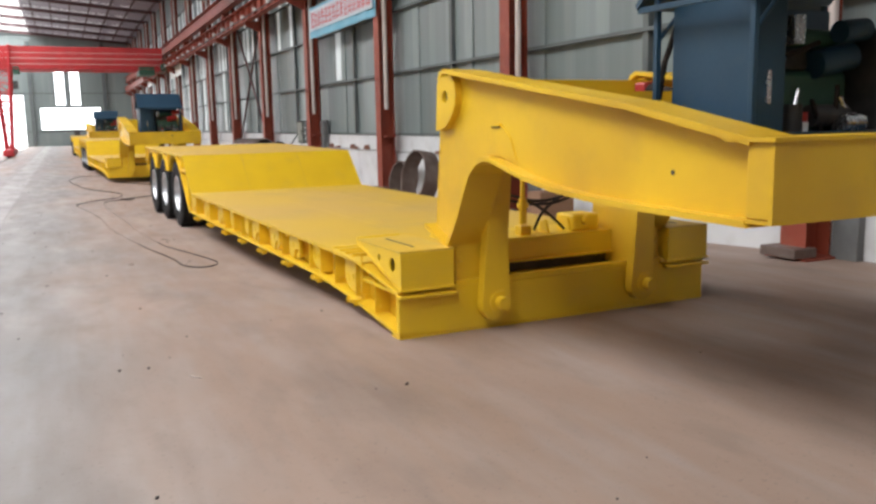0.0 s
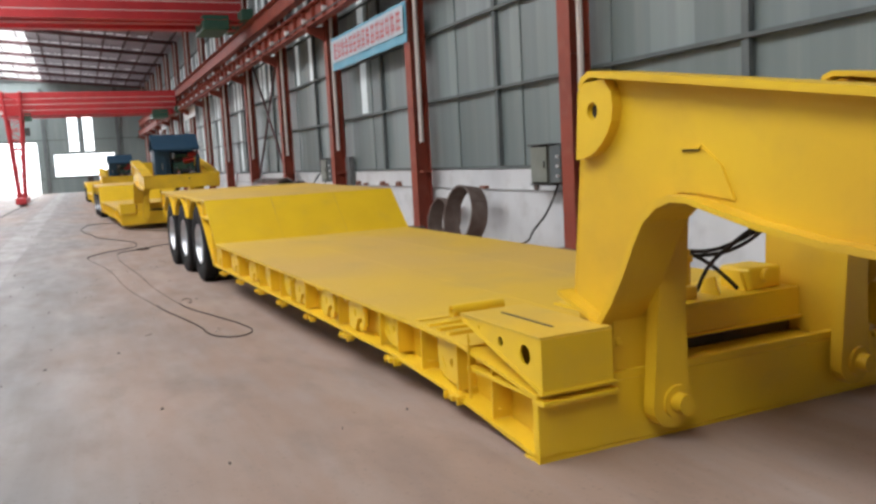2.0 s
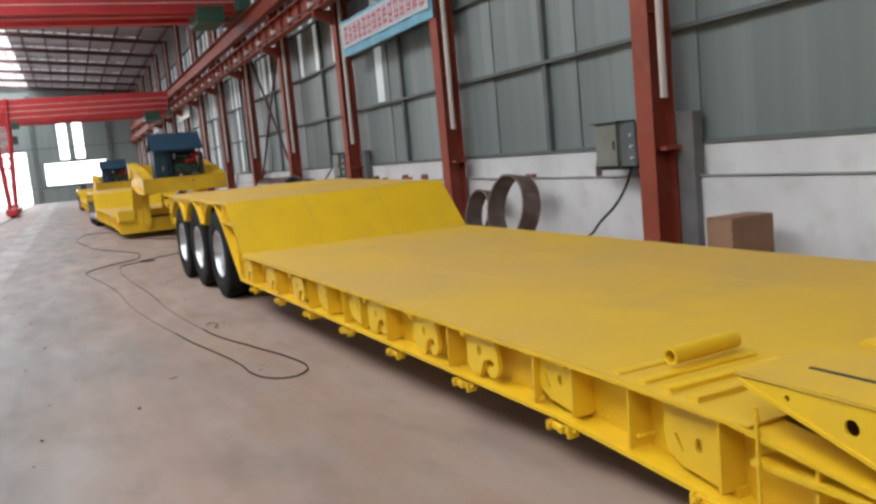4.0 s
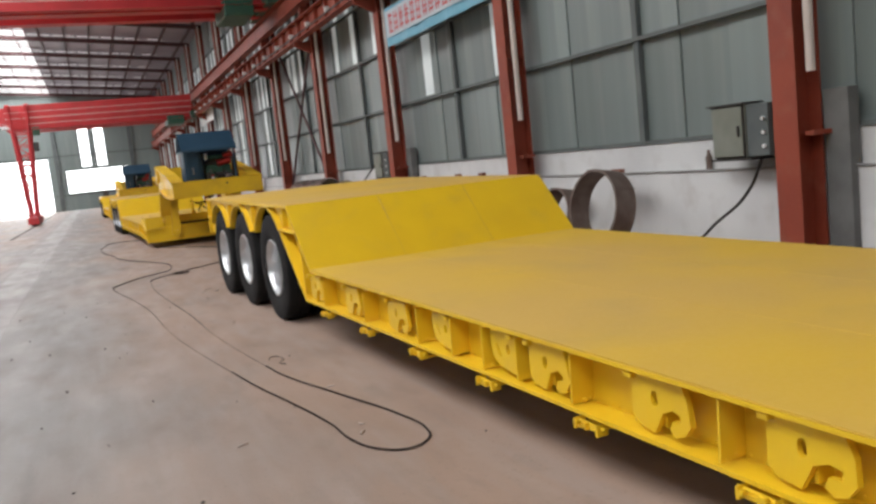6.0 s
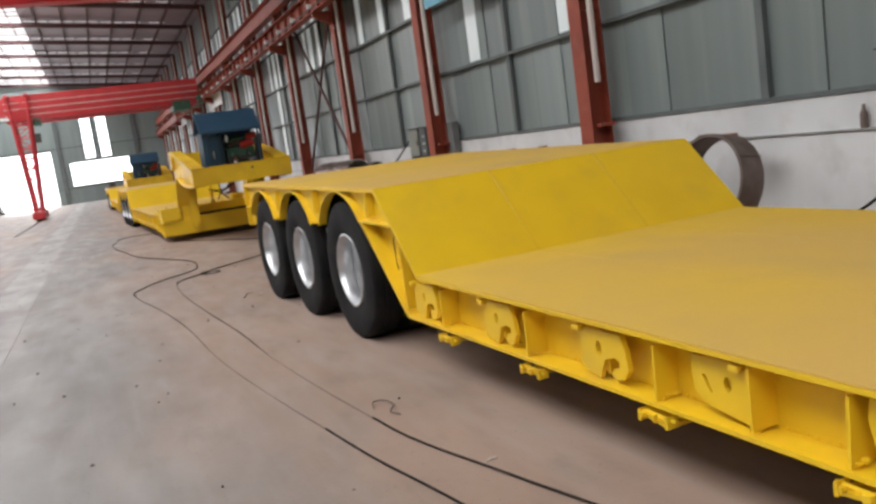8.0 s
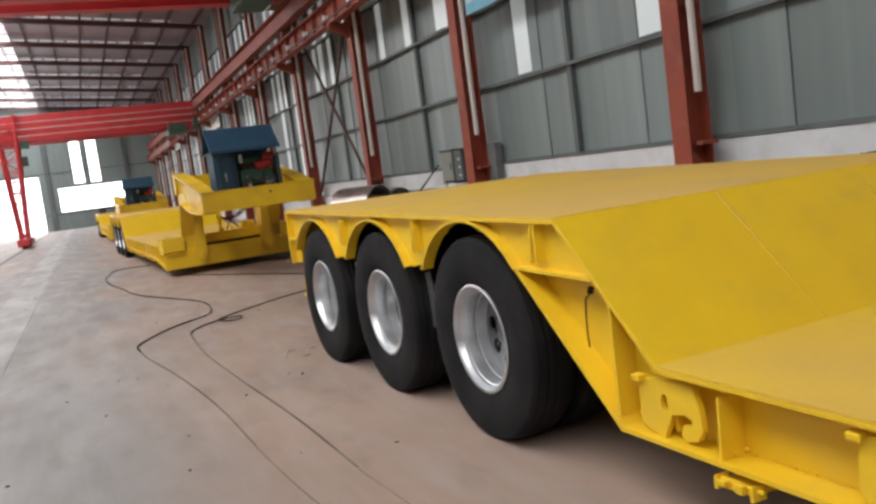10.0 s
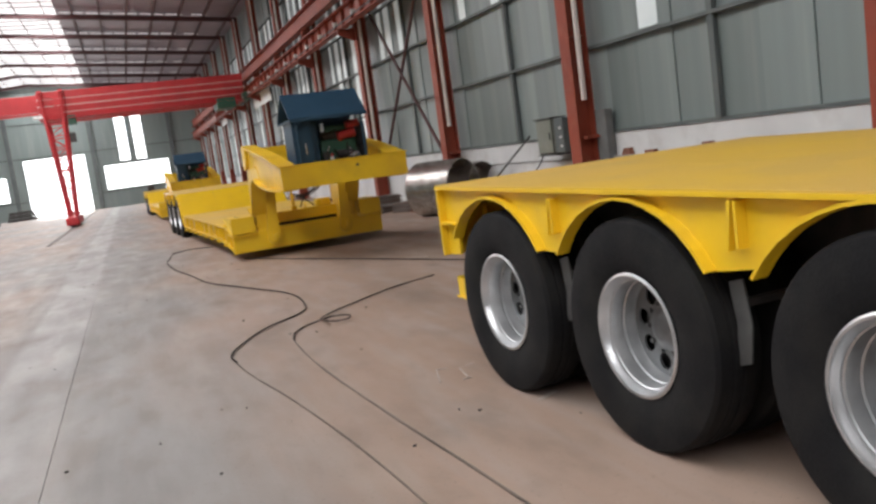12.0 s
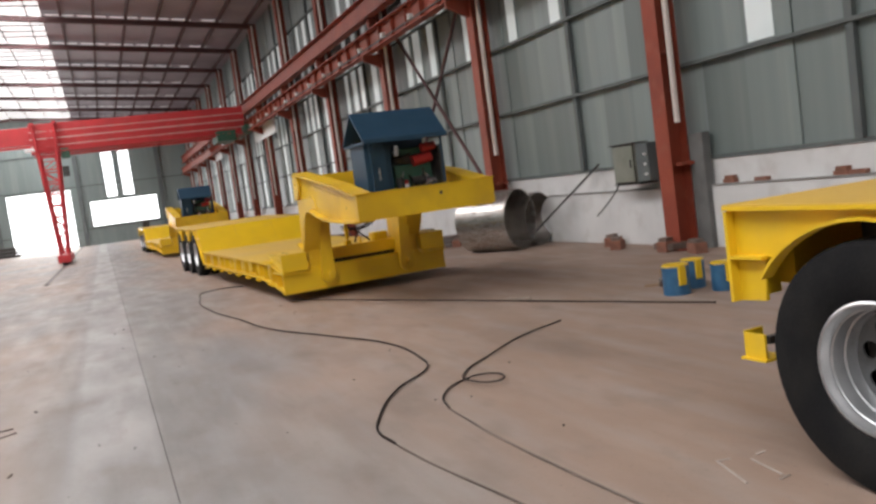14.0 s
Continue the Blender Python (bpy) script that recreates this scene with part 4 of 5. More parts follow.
def make_trailer(m):
    t = thing("lowbed_trailer", m, "bright yellow three-axle lowbed trailer with a detachable gooseneck", "trailer", "row of yellow lowbed trailers")
    # deck plates in three welded strips with fine seams
    for a, b in ((0.0, 0.92), (0.924, 1.852), (1.856, W)):
        part("deck_plate", prism(bmesh.new(), [(0.72, 0.545), (1.5, 0.57), (7.87, 0.605), (7.87, 0.613), (1.5, 0.578), (0.72, 0.553)], a, b, "x"), DUSTY, t, "dust-covered yellow deck plate")
        part("ramp_plate", prism(bmesh.new(), [(7.87, 0.605), (8.45, 1.165), (8.452, 1.174), (7.868, 0.613)], a, b, "x"), YELLOW, t)
        part("rear_plate", prism(bmesh.new(), [(8.45, 1.165), (12.82, 1.23), (12.82, 1.238), (8.45, 1.174)], a, b, "x"), DUSTY, t, "dust-covered yellow rear deck plate")
    for a in (0.922, 1.854):
        part("seam_weld", prism(bmesh.new(), [(0.75, 0.548), (1.5, 0.576), (7.87, 0.611), (7.87, 0.6148), (1.5, 0.5798), (0.75, 0.555)], a - 0.005, a + 0.005, "x"), DUSTY, t)
        part("seam_weld", prism(bmesh.new(), [(7.87, 0.611), (8.45, 1.172), (8.45, 1.1755), (7.868, 0.6148)], a - 0.005, a + 0.005, "x"), DUSTY, t)
    side_frame(t, False)
    side_frame(t, True)
    for x in (0.95, W - 0.95):
        part("main_beam", prism(bmesh.new(), [(0.4, 0.2), (8.2, 0.31), (8.9, 0.9), (12.78, 0.9), (12.78, 1.16), (8.4, 1.1), (7.86, 0.57), (0.4, 0.52)], x - 0.06, x + 0.06, "x"), YELLOW, t)
    # cross members under the deck
    for y in (0.9, 1.82, 2.76, 3.72, 4.65, 5.58, 6.52, 7.5):
        for a, b in ((0.15, 0.888), (1.012, W - 1.012), (W - 0.888, W - 0.15)):
            part("cross_member", bx(a, b, y - 0.04, y + 0.04, 0.31, 0.54), YELLOW, t)
    # front frame
    part("front_beam", bx(0.0, W, 0.0, 0.05, 0.12, 0.44, bev=0.006), YELLOW, t)
    part("front_upstand", bx(0.45, W - 0.45, 0.002, 0.045, 0.44, 0.485, bev=0.005), YELLOW, t)
    part("front_sole", bx(0.0, W, 0.0, 0.14, 0.105, 0.119), YELLOW, t)
    part("front_shelf", bx(0.0, W, 0.05, 0.72, 0.42, 0.44), YELLOW, t)
    part("saddle_beam", bx(0.64, W - 0.64, 0.24, 0.30, 0.54, 0.70, bev=0.008), YELLOW, t)
    part("saddle_top", bx(0.62, W - 0.62, 0.24, 0.78, 0.70, 0.714), YELLOW, t)
    part("saddle_lip", bx(0.64, W - 0.64, 0.215, 0.24, 0.53, 0.545), YELLOW, t)
    # Dark filler gives the gap below the beam its shade.
    part("gap_shade_block", bx(0.86, W - 0.7, 0.31, 0.4, 0.44, 0.56), DARK, t, "dark block standing in for the shade under the saddle beam")
    part("bulkhead", bx(0.42, W - 0.42, 0.72, 0.735, 0.44, 0.575), YELLOW, t)
    v = new("lock_cylinder")
    v.parent = t
    part("barrel", cyl(bmesh.new(), (1.24, 0.36, 0.80), (1.24, 0.36, 1.0), 0.032, n=14), YELLOW, v, smooth=True)
    part("rod", cyl(bmesh.new(), (1.24, 0.36, 1.0), (1.235, 0.36, 1.30), 0.018, n=12), YELLOW, v)
    part("collar", cyl(bmesh.new(), (1.24, 0.36, 0.93), (1.24, 0.36, 0.965), 0.046, n=14), YELLOW, v)
    part("clevis", bx(1.19, 1.29, 0.31, 0.41, 0.714, 0.79, bev=0.01), YELLOW, v)
    part("lock_block", bx(1.68, 1.94, 0.30, 0.55, 0.714, 0.85, bev=0.02), YELLOW, t)
    part("lock_knob", cyl(bmesh.new(), (1.80, 0.27, 0.80), (1.80, 0.31, 0.80), 0.04, n=14), YELLOW, t)
    for x in (1.45, 1.66):
        part("lock_lug", prism(bmesh.new(), [(0.32, 0.714), (0.46, 0.714), (0.44, 0.80), (0.36, 0.82)], x, x + 0.02, "x"), YELLOW, t)
    for i, pts in enumerate((((1.22, 0.55, 1.02), (1.40, 0.42, 0.97), (1.62, 0.35, 1.01), (1.80, 0.2, 1.16)), ((1.24, 0.58, 0.97), (1.42, 0.45, 0.94), (1.64, 0.35, 0.98), (1.83, 0.2, 1.17)),
                             ((1.30, 0.5, 1.0), (1.45, 0.4, 0.90), (1.56, 0.36, 0.80), (1.62, 0.34, 0.735)), ((1.38, 0.42, 0.735), (1.44, 0.38, 0.88), (1.58, 0.34, 1.0), (1.78, 0.2, 1.18)))):
        cu = bpy.data.curves.new("hydraulic_hose", "CURVE")
        cu.dimensions, cu.bevel_depth, cu.bevel_resolution = "3D", 0.012, 2
        sp = cu.splines.new("BEZIER")
        sp.bezier_points.add(3)
        for q, p in zip(sp.bezier_points, pts):
            q.co = p
            q.handle_left_type = q.handle_right_type = "AUTO"
        cu.materials.append(BLACK)
        h = new("hydraulic_hose", cu)
        h.parent = t
        tagged(h, "black rubber hydraulic hose")
    # ribs and a loose tube on the front of the deck
    for y in (0.98, 1.12, 1.26, 1.42):
        part("deck_rib", prism(bmesh.new(), [(y, 0.55), (y + 0.05, 0.552), (y + 0.05, 0.585), (y, 0.583)], 0.03, 0.62, "x"), YELLOW, t)
    tb = lathe(bmesh.new(), [(0.0, 0.037), (0.0, 0.027), (0.38, 0.027), (0.38, 0.037)], 18, True)
    part("deck_tube", tb, YELLOW, t, "open-ended yellow tube", True, pose(0.22, 1.33, 0.632, 0, 0, 4))
    gooseneck(t)
    for y in AXLES:
        part("axle", cyl(bmesh.new(), (0.3, y, TR - 0.022), (W - 0.3, y, TR - 0.022), 0.075, n=14), DARK, t)
        wheel(t, 0.015, y)
        wheel(t, 0.345, y, False)
        wheel(t, W - 0.03, y, True, 1)
        wheel(t, W - 0.345, y, False, 1)
    for y in (10.14, 11.45):
        part("mud_flap", prism(bmesh.new(), [(-0.03, 0.47), (0.04, 0.45), (0.05, 0.48), (0.03, 0.62), (0.06, 0.80), (-0.02, 0.82), (-0.05, 0.63)], 0.14, 0.15, "x"), FLAP, t, "bent bare metal flap between the wheels", False, pose(0, y, 0))
        part("flap_arm", bx(0.15, 0.68, y - 0.02, y + 0.02, 0.70, 0.73), DARK, t)
    # Dark plates put in for the shade behind the wheels.
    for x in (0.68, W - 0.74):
        part("chassis_shade_plate", bx(x, x + 0.06, 8.9, 12.6, 0.62, 1.12, bev=0.01), DARK, t)
    part("tail_bracket", bx(0.10, 0.22, 12.855, 12.867, 0.45, 0.585), YELLOW, t)
    part("bracket_cheek", bx(0.10, 0.112, 12.73, 12.855, 0.45, 0.575), YELLOW, t)
    part("bracket_foot", bx(0.085, 0.235, 12.72, 12.885, 0.438, 0.45), YELLOW, t)
    part("step_arm", bx(0.20, 0.95, 12.79, 12.83, 0.50, 0.54), DARK, t)
    part("step_hanger", bx(0.91, 0.95, 12.74, 12.83, 0.54, 0.92), DARK, t)
    part("tail_beam", bx(0.32, W - 0.32, 12.70, 12.80, 0.80, 1.16), YELLOW, t)
    ch = bmesh.new()
    for i in range(14):
        a = 0.63 - i * 0.026
        box(ch, -0.014, -0.006 + 0.006 * (i % 2), 0.67, 0.682, a - 0.024, a)
    part("chain", ch, YELLOW, t, "short hanging chain")
    return t


def power_pack(m, label, ex=0.09, hx=1.34, filter_paint=None):
    """Engine under a gabled blue hood on the neck: closed end panel, posts, engine block, radiator, red air filter."""
    t = thing("power_pack", m, label, "engine unit", "power packs on the goosenecks")
    part("end_panel", bx(ex, ex + 0.022, 0.10, 0.66, 0.0, 0.80, bev=0.006), BLUE, t)
    part("front_strip", bx(ex + 0.022, 0.30, 0.10, 0.12, 0.0, 0.80, bev=0.006), BLUE, t)
    part("back_panel", bx(ex + 0.022, hx - 0.08, 0.64, 0.66, 0.0, 0.80), BLUE, t)
    part("tank", bx(0.12, 0.42, 0.20, 0.63, 0.02, 0.74, bev=0.02), BLUE, t)
    if ex:
        hose = ((0.05, 0.735, 0.0), (0.055, 0.735, 0.25), (0.10, 0.73, 0.5), (0.19, 0.70, 0.78))
        hb = bmesh.new()
        for p, q in zip(hose, hose[1:]):
            cyl(hb, p, q, 0.016, n=10)
        part("fuel_hose", hb, BLACK, t, "black rubber hose along the post", True)
    part("panel_latch", bx(0.17, 0.195, 0.085, 0.10, 0.26, 0.42, bev=0.003), CHROME, t, "chrome latch")
    for x, y in ((0.0 if ex else 0.05, 0.02), (hx - 0.08, 0.02), (0.0 if ex else 0.05, 0.68), (hx - 0.08, 0.68)):
        part("post", bx(x, x + 0.03, y, y + 0.03, -0.02, 0.84, bev=0.004), BLUE, t)
    for y in (0.03, 0.69):
        part("post_brace", cyl(bmesh.new(), (0.03, y, 0.62), (0.20, y, 0.80), 0.012, n=8), BLUE, t)
    part("hood", prism(bmesh.new(), [(-0.06, 0.80), (0.36, 1.20), (0.80, 0.80), (0.79, 0.775), (0.36, 1.165), (-0.05, 0.775)], -0.05, hx, "x"), BLUE, t, "gabled blue sheet metal hood")
    part("hood_rim", bx(-0.05, hx, -0.075, -0.06, 0.755, 0.81), BLUE, t)
    part("gable_bar", bx(-0.04, -0.01, -0.05, 0.79, 0.755, 0.785), BLUE, t)
    part("skid", bx(0.0, 1.30, 0.06, 0.13, -0.05, 0.0), BLUE, t)
    part("skid", bx(0.0, 1.30, 0.62, 0.70, -0.05, 0.0), BLUE, t)
    part("drip_tray", bx(0.30, 1.30, 0.13, 0.63, -0.005, 0.12), BLUE, t)
    part("engine_block", bx(0.50, 1.08, 0.36, 0.62, 0.13, 0.44, bev=0.03), GREENP, t)
    part("cylinder_head", bx(0.54, 1.04, 0.38, 0.61, 0.44, 0.56, bev=0.03), DARK, t)
    part("valve_cover", bx(0.56, 1.02, 0.36, 0.58, 0.56, 0.66, bev=0.03), GREENP, t)
    part("radiator", bx(1.14, 1.20, 0.2, 0.63, 0.06, 0.66, bev=0.01), DARK, t)
    part("air_filter", cyl(bmesh.new(), (0.78, 0.34, 0.47), (1.06, 0.34, 0.52), 0.075, n=20), filter_paint or REDP, t, "" if filter_paint else "red air filter canister", True)
    part("filter_cap", cyl(bmesh.new(), (0.92, 0.30, 0.64), (1.12, 0.30, 0.66), 0.06, n=18), filter_paint or REDP, t, "" if filter_paint else "red cap", True)
    part("oil_filter", cyl(bmesh.new(), (0.52, 0.24, 0.06), (0.52, 0.24, 0.26), 0.05, n=16), DARK, t, smooth=True)
    part("fuel_filter", cyl(bmesh.new(), (0.62, 0.26, 0.10), (0.62, 0.26, 0.17), 0.032, n=14), WHITE, t, "white fuel filter bowl", True)
    part("filter_head", cyl(bmesh.new(), (0.62, 0.26, 0.17), (0.62, 0.26, 0.22), 0.028, n=14), REDP, t, "red filter head", True)
    part("filler_neck", cyl(bmesh.new(), (0.50, 0.22, 0.56), (0.50, 0.22, 0.70), 0.045, n=14), CHROME, t, smooth=True)
    part("pulley", cyl(bmesh.new(), (1.09, 0.5, 0.2), (1.13, 0.5, 0.2), 0.11, n=20), DARK, t)
    part("starter", cyl(bmesh.new(), (0.72, 0.30, 0.2), (0.98, 0.30, 0.2), 0.06, n=16), DARK, t, smooth=True)
    part("exhaust", cyl(bmesh.new(), (0.46, 0.55, 0.3), (0.46, 0.55, 0.72), 0.035, n=14), RUST, t, smooth=True)
    for x, z0, x1, z1, m in ((0.48, 0.05, 0.60, 0.34, CHROME), (0.66, 0.28, 0.80, 0.10, BLACK), (0.84, 0.05, 0.90, 0.36, BLACK), (0.46, 0.50, 0.74, 0.58, BLACK), (1.0, 0.12, 0.92, 0.30, CHROME)):
        part("pipe", cyl(bmesh.new(), (x, 0.24, z0), (x1, 0.28, z1), 0.013, n=8), m, t)
    part("dynamo", cyl(bmesh.new(), (0.90, 0.26, 0.16), (1.06, 0.26, 0.16), 0.055, n=16), CHROME, t, "bright alternator housing", True)
    return t


TRAILERS = (pose(2.19, 5.58, 0, 0, 0, 0), pose(2.22, 28.0, 0, 0, 0, 0), pose(2.72, 50.4, 0, 0, 0, -1.0))
lead = make_trailer(TRAILERS[0])
for tm in TRAILERS[1:]:
    tagged(copy_thing(lead, tm), "bright yellow lowbed trailer parked further along the row")
pack = power_pack(TRAILERS[0] @ pose(0.80, -2.35, 1.40), "dark blue hooded power pack mounted on the yellow gooseneck", filter_paint=BLUE)
pack = power_pack(TRAILERS[1] @ pose(0.80, -2.35, 1.40), "dark blue gabled power pack with an open side showing its engine", 0.0, 1.17)
copy_thing(pack, TRAILERS[2] @ pose(0.80, -2.35, 1.40))

t = thing("tool_box", TRAILERS[2] @ pose(0.25, 12.1, 1.236), "small dark box standing on the far trailer's rear deck", "box")
part("body", bx(0, 0.35, 0, 0.3, 0, 0.34, bev=0.02), DARK, t)
part("lid", bx(-0.01, 0.36, -0.01, 0.31, 0.342, 0.37, bev=0.008), DARK, t)


# ---- things at the wall ----
def banner(v0, v1, z0, z1, label):
    t = thing("banner", BLD @ pose(6.93, v0, 0, 0, 0, 0), label, "banner")
    n = 24
    g = bmesh.new()
    for i in range(n):
        a, b = (v1 - v0) * i / n, (v1 - v0) * (i + 1) / n
        sa, sb = 0.02 * math.sin(i * 1.3), 0.02 * math.sin((i + 1) * 1.3)
        vs = [g.verts.new(p) for p in ((sa, a, z0), (sb, b, z0), (sb, b, z1), (sa, a, z1), (sa + 0.006, a, z0), (sb + 0.006, b, z0), (sb + 0.006, b, z1), (sa + 0.006, a, z1))]
        for q in ((0, 1, 2, 3), (7, 6, 5, 4), (0, 4, 5, 1), (3, 2, 6, 7), (0, 3, 7, 4), (1, 5, 6, 2)):
            g.faces.new([vs[k] for k in q])
    bmesh.ops.remove_doubles(g, verts=g.verts[:], dist=0.0005)
    part("cloth", g, BANB, t)
    part("pale_field", bx(-0.034, -0.028, 0.12, v1 - v0 - 0.12, z0 + 0.20, z1 - 0.08), BANL, t, "pale blue field")
    rng = random.Random(5)
    step = (v1 - v0 - 0.5) / 15
    for i in range(15):
        y = 0.25 + i * step
        h0, h1 = z0 + 0.27, z1 - 0.16
        for k in range(3):
            zz = h0 + (h1 - h0) * (k + rng.random() * 0.5) / 3
            part("character_stroke", bx(-0.04, -0.035, y + 0.02, y + step * 0.8, zz, zz + 0.045), BANR, t)
        for k in range(2):
            yy = y + step * (0.15 + 0.4 * k + 0.1 * rng.random())
            part("character_stroke", bx(-0.042, -0.0365, yy, yy + 0.045, h0, h1), BANR, t)
    for y in (0.02, v1 - v0 - 0.02):
        part("tie", cyl(bmesh.new(), (0, y, z1), (0.1, y, z1 + 0.25), 0.006, n=6), DARK, t)


banner(19.55, 25.3, 4.2, 5.08, "pale blue cloth banner with red characters hung between columns")
for v, z in ((55.0, 5.0), (73.5, 5.2)):
    s = thing("notice_board", BLD @ pose(6.95, v, 0), "pale grey notice board hung high between columns", "board", "boards along the wall")
    part("face", bx(0, 0.03, 0, 5.6, z - 0.05, z + 0.95, bev=0.006), WHITE, s)
    part("frame", bx(0.03, 0.06, 0.05, 5.55, z, z + 0.9), POST, s)


def cabinet(u, v, z, w, h, label):
    t = thing("electric_cabinet", BLD @ pose(u, v, z), label, "cabinet", "cabinets on the columns")
    part("body", bx(0, 0.26, 0, w, 0, h, bev=0.008), BOXG, t)
    part("door_gasket", bx(-0.006, -0.0005, 0.004, w - 0.004, 0.004, h - 0.004), BLACK, t, "black door gap")
    d = part("door", bx(-0.024, -0.007, 0.022, w - 0.022, 0.022, h - 0.022, bev=0.005), BOXG, t)
    part("handle", bx(-0.042, -0.024, w * 0.12, w * 0.12 + 0.03, h * 0.4, h * 0.6, bev=0.004), DARK, d)
    part("hood", bx(-0.05, 0.28, -0.03, w + 0.03, h, h + 0.02), DARK, t)
    # Dark grey in place of the cabinet green carries the compartment's shade.
    part("side_switch", bx(0.02, 0.24, -0.34, -0.004, h * 0.02, h * 0.98, bev=0.01), POST, t, "switch compartment as a closed box coloured dark for the shade inside")
    for k in range(3):
        part("insulator", cyl(bmesh.new(), (0.0, -0.30, h * (0.2 + 0.25 * k)), (-0.03, -0.30, h * (0.2 + 0.25 * k)), 0.022, n=12), WHITE, t, "white porcelain insulator", True)
    part("shelf", bx(-0.02, 0.36, -0.1, w + 0.02, -0.03, -0.005), DARK, t)
    return t


cabinet(7.03, 13.96, 1.13, 0.54, 0.62, "grey-green electric cabinet on the wall beside a red column")
cabinet(7.03, 26.95, 1.12, 0.62, 0.66, "grey-green electric cabinet with its door shut beside a column")
tube("power_cable", [(7.1, 13.8, 1.1), (7.02, 13.9, 0.8), (7.1, 14.6, 0.35), (7.25, 15.4, 0.02), (6.6, 16.3, 0.02)], 0.018, BLACK, BLD, "black power cable hanging from the cabinet to the floor", "cable")
tube("power_cable", [(7.2, 27.6, 1.2), (7.15, 27.9, 0.9), (7.1, 28.4, 0.55)], 0.012, BLACK, BLD, "thin black cable below the cabinet", "cable")


def ring_coil(u, v, r, label, lean):
    g = lathe(bmesh.new(), [(0, r), (0.0, r - 0.035), (0.34, r - 0.035), (0.34, r)], 40, True)
    t = thing("steel_ring", BLD @ pose(u, v, r * math.cos(radians(lean)) + 0.005, 0, lean, 4), label, "ring", "rolled steel rings leaning on the wall")
    part("band", g, RUST, t, "", True)
    for i in range(5):
        a = i * 1.3
        part("strap", cyl(bmesh.new(), (-0.01, r * math.cos(a), r * math.sin(a)), (0.35, r * math.cos(a), r * math.sin(a)), 0.012, n=6), RUST, t)
    return t


ring_coil(6.58, 16.6, 0.56, "rusty rolled steel ring leaning against the white wall", 10)
ring_coil(6.80, 18.1, 0.42, "smaller rusty steel ring leaning against the white wall", 12)

t = thing("carton", BLD @ pose(6.5, 11.3, 0), "brown cardboard carton standing on the floor by the wall", "box")
part("body", bx(0, 0.6, 0, 0.4, 0, 0.56, bev=0.01), CARTON, t)
part("flap", bx(0, 0.28, 0.01, 0.39, 0.562, 0.57), CARTON, t)
part("flap", bx(0.32, 0.6, 0.01, 0.39, 0.562, 0.57), CARTON, t)


SHELL = mat("dull_rolled_steel", (0.24, 0.22, 0.20), (0.15, 0.13, 0.115), 0.5, metal=0.6, scale=2)


def drum(m, r, length, material, label):
    t = thing("steel_drum", m, label, "drum", "rolled steel shells by the wall")
    g = lathe(bmesh.new(), [(0, r), (0, r - 0.02), (length, r - 0.02), (length, r)], 48, True)
    part("shell", g, material, t, "", True)
    for x in (length * 0.33,):
        part("seam", lathe(bmesh.new(), [(x, r + 0.003), (x + 0.012, r + 0.003), (x + 0.012, r - 0.004), (x, r - 0.004)], 48, True), material, t)
    return t


drum(BLD @ pose(5.85, 31.25, 0.62, 0, 0, -60), 0.62, 1.2, STEEL, "shiny rolled steel shell lying on the floor")
drum(BLD @ pose(6.72, 31.2, 0.55, 0, 0, -62), 0.55, 0.75, SHELL, "dull grey-brown rolled steel shell lying on the floor")
t = thing("steel_bar", BLD @ pose(6.9, 28.9, 0), "long dark steel bar leaning against the white wall", "bar")
part("rod", cyl(bmesh.new(), (0.1, 2.3, 0.02), (0.46, -0.35, 1.5), 0.022, n=8), DARK, t)


def tin(m, r, h, label):
    t = thing("paint_tin", m, label, "tin", "paint tins on the floor")
    part("body", cyl(bmesh.new(), (0, 0, 0), (0, 0, h), r, n=24), CANB, t, "", True)
    part("lid", cyl(bmesh.new(), (0, 0, h), (0, 0, h + 0.012), r * 0.96, n=24), YELLOW, t, "paint-smeared lid")
    part("rim", lathe(bmesh.new(), [(0, r + 0.006), (0, r - 0.004), (0.012, r - 0.004), (0.012, r + 0.006)], 24, True), CHROME, t, "", True, pose(0, 0, h - 0.012, 0, -90, 0))
    part("paint_run", bx(-r * 0.5, r * 0.1, -r - 0.006, -r + 0.03, h * 0.35, h), YELLOW, t, "yellow paint run")
    return t


tin(pose(5.30, 22.55, -0.045), 0.15, 0.32, "blue paint tin smeared with yellow paint on the floor")
tin(pose(5.70, 22.25, -0.045), 0.13, 0.30, "blue paint tin beside another on the floor")
tin(pose(5.68, 22.70, -0.045), 0.13, 0.32, "blue paint tin with a yellow lid on the floor")

rng = random.Random(11)
for v, h in ((17.0, 0.1), (21.8, 0.2), (22.75, 0.08), (23.0, 0.15), (24.4, 0.08), (25.05, 0.15), (31.5, 0.1)):
    t = thing("brick_pile", BLD @ pose(7.385, v, 0.986), "dark red bricks lying on the wall ledge", "bricks", "bricks on the ledge")
    part("brick", bx(0.0, 0.09, 0, 0.24, 0, 0.055, bev=0.004), BRICK, t)
    if h > 0.11:
        part("brick", bx(0.0, 0.09, 0.02, 0.2, 0.056, 0.11, bev=0.004), BRICK, t)
t = thing("bottle", BLD @ pose(7.44, 15.08, 0.986), "dark plastic bottle standing on the wall ledge", "bottle")
part("body", lathe(bmesh.new(), [(0.0, 0.0001), (0.0, 0.04), (0.15, 0.042), (0.2, 0.02), (0.25, 0.016), (0.25, 0.0001)], 16), RUST, t, "", True, pose(0, 0, 0, 0, -90, 0))

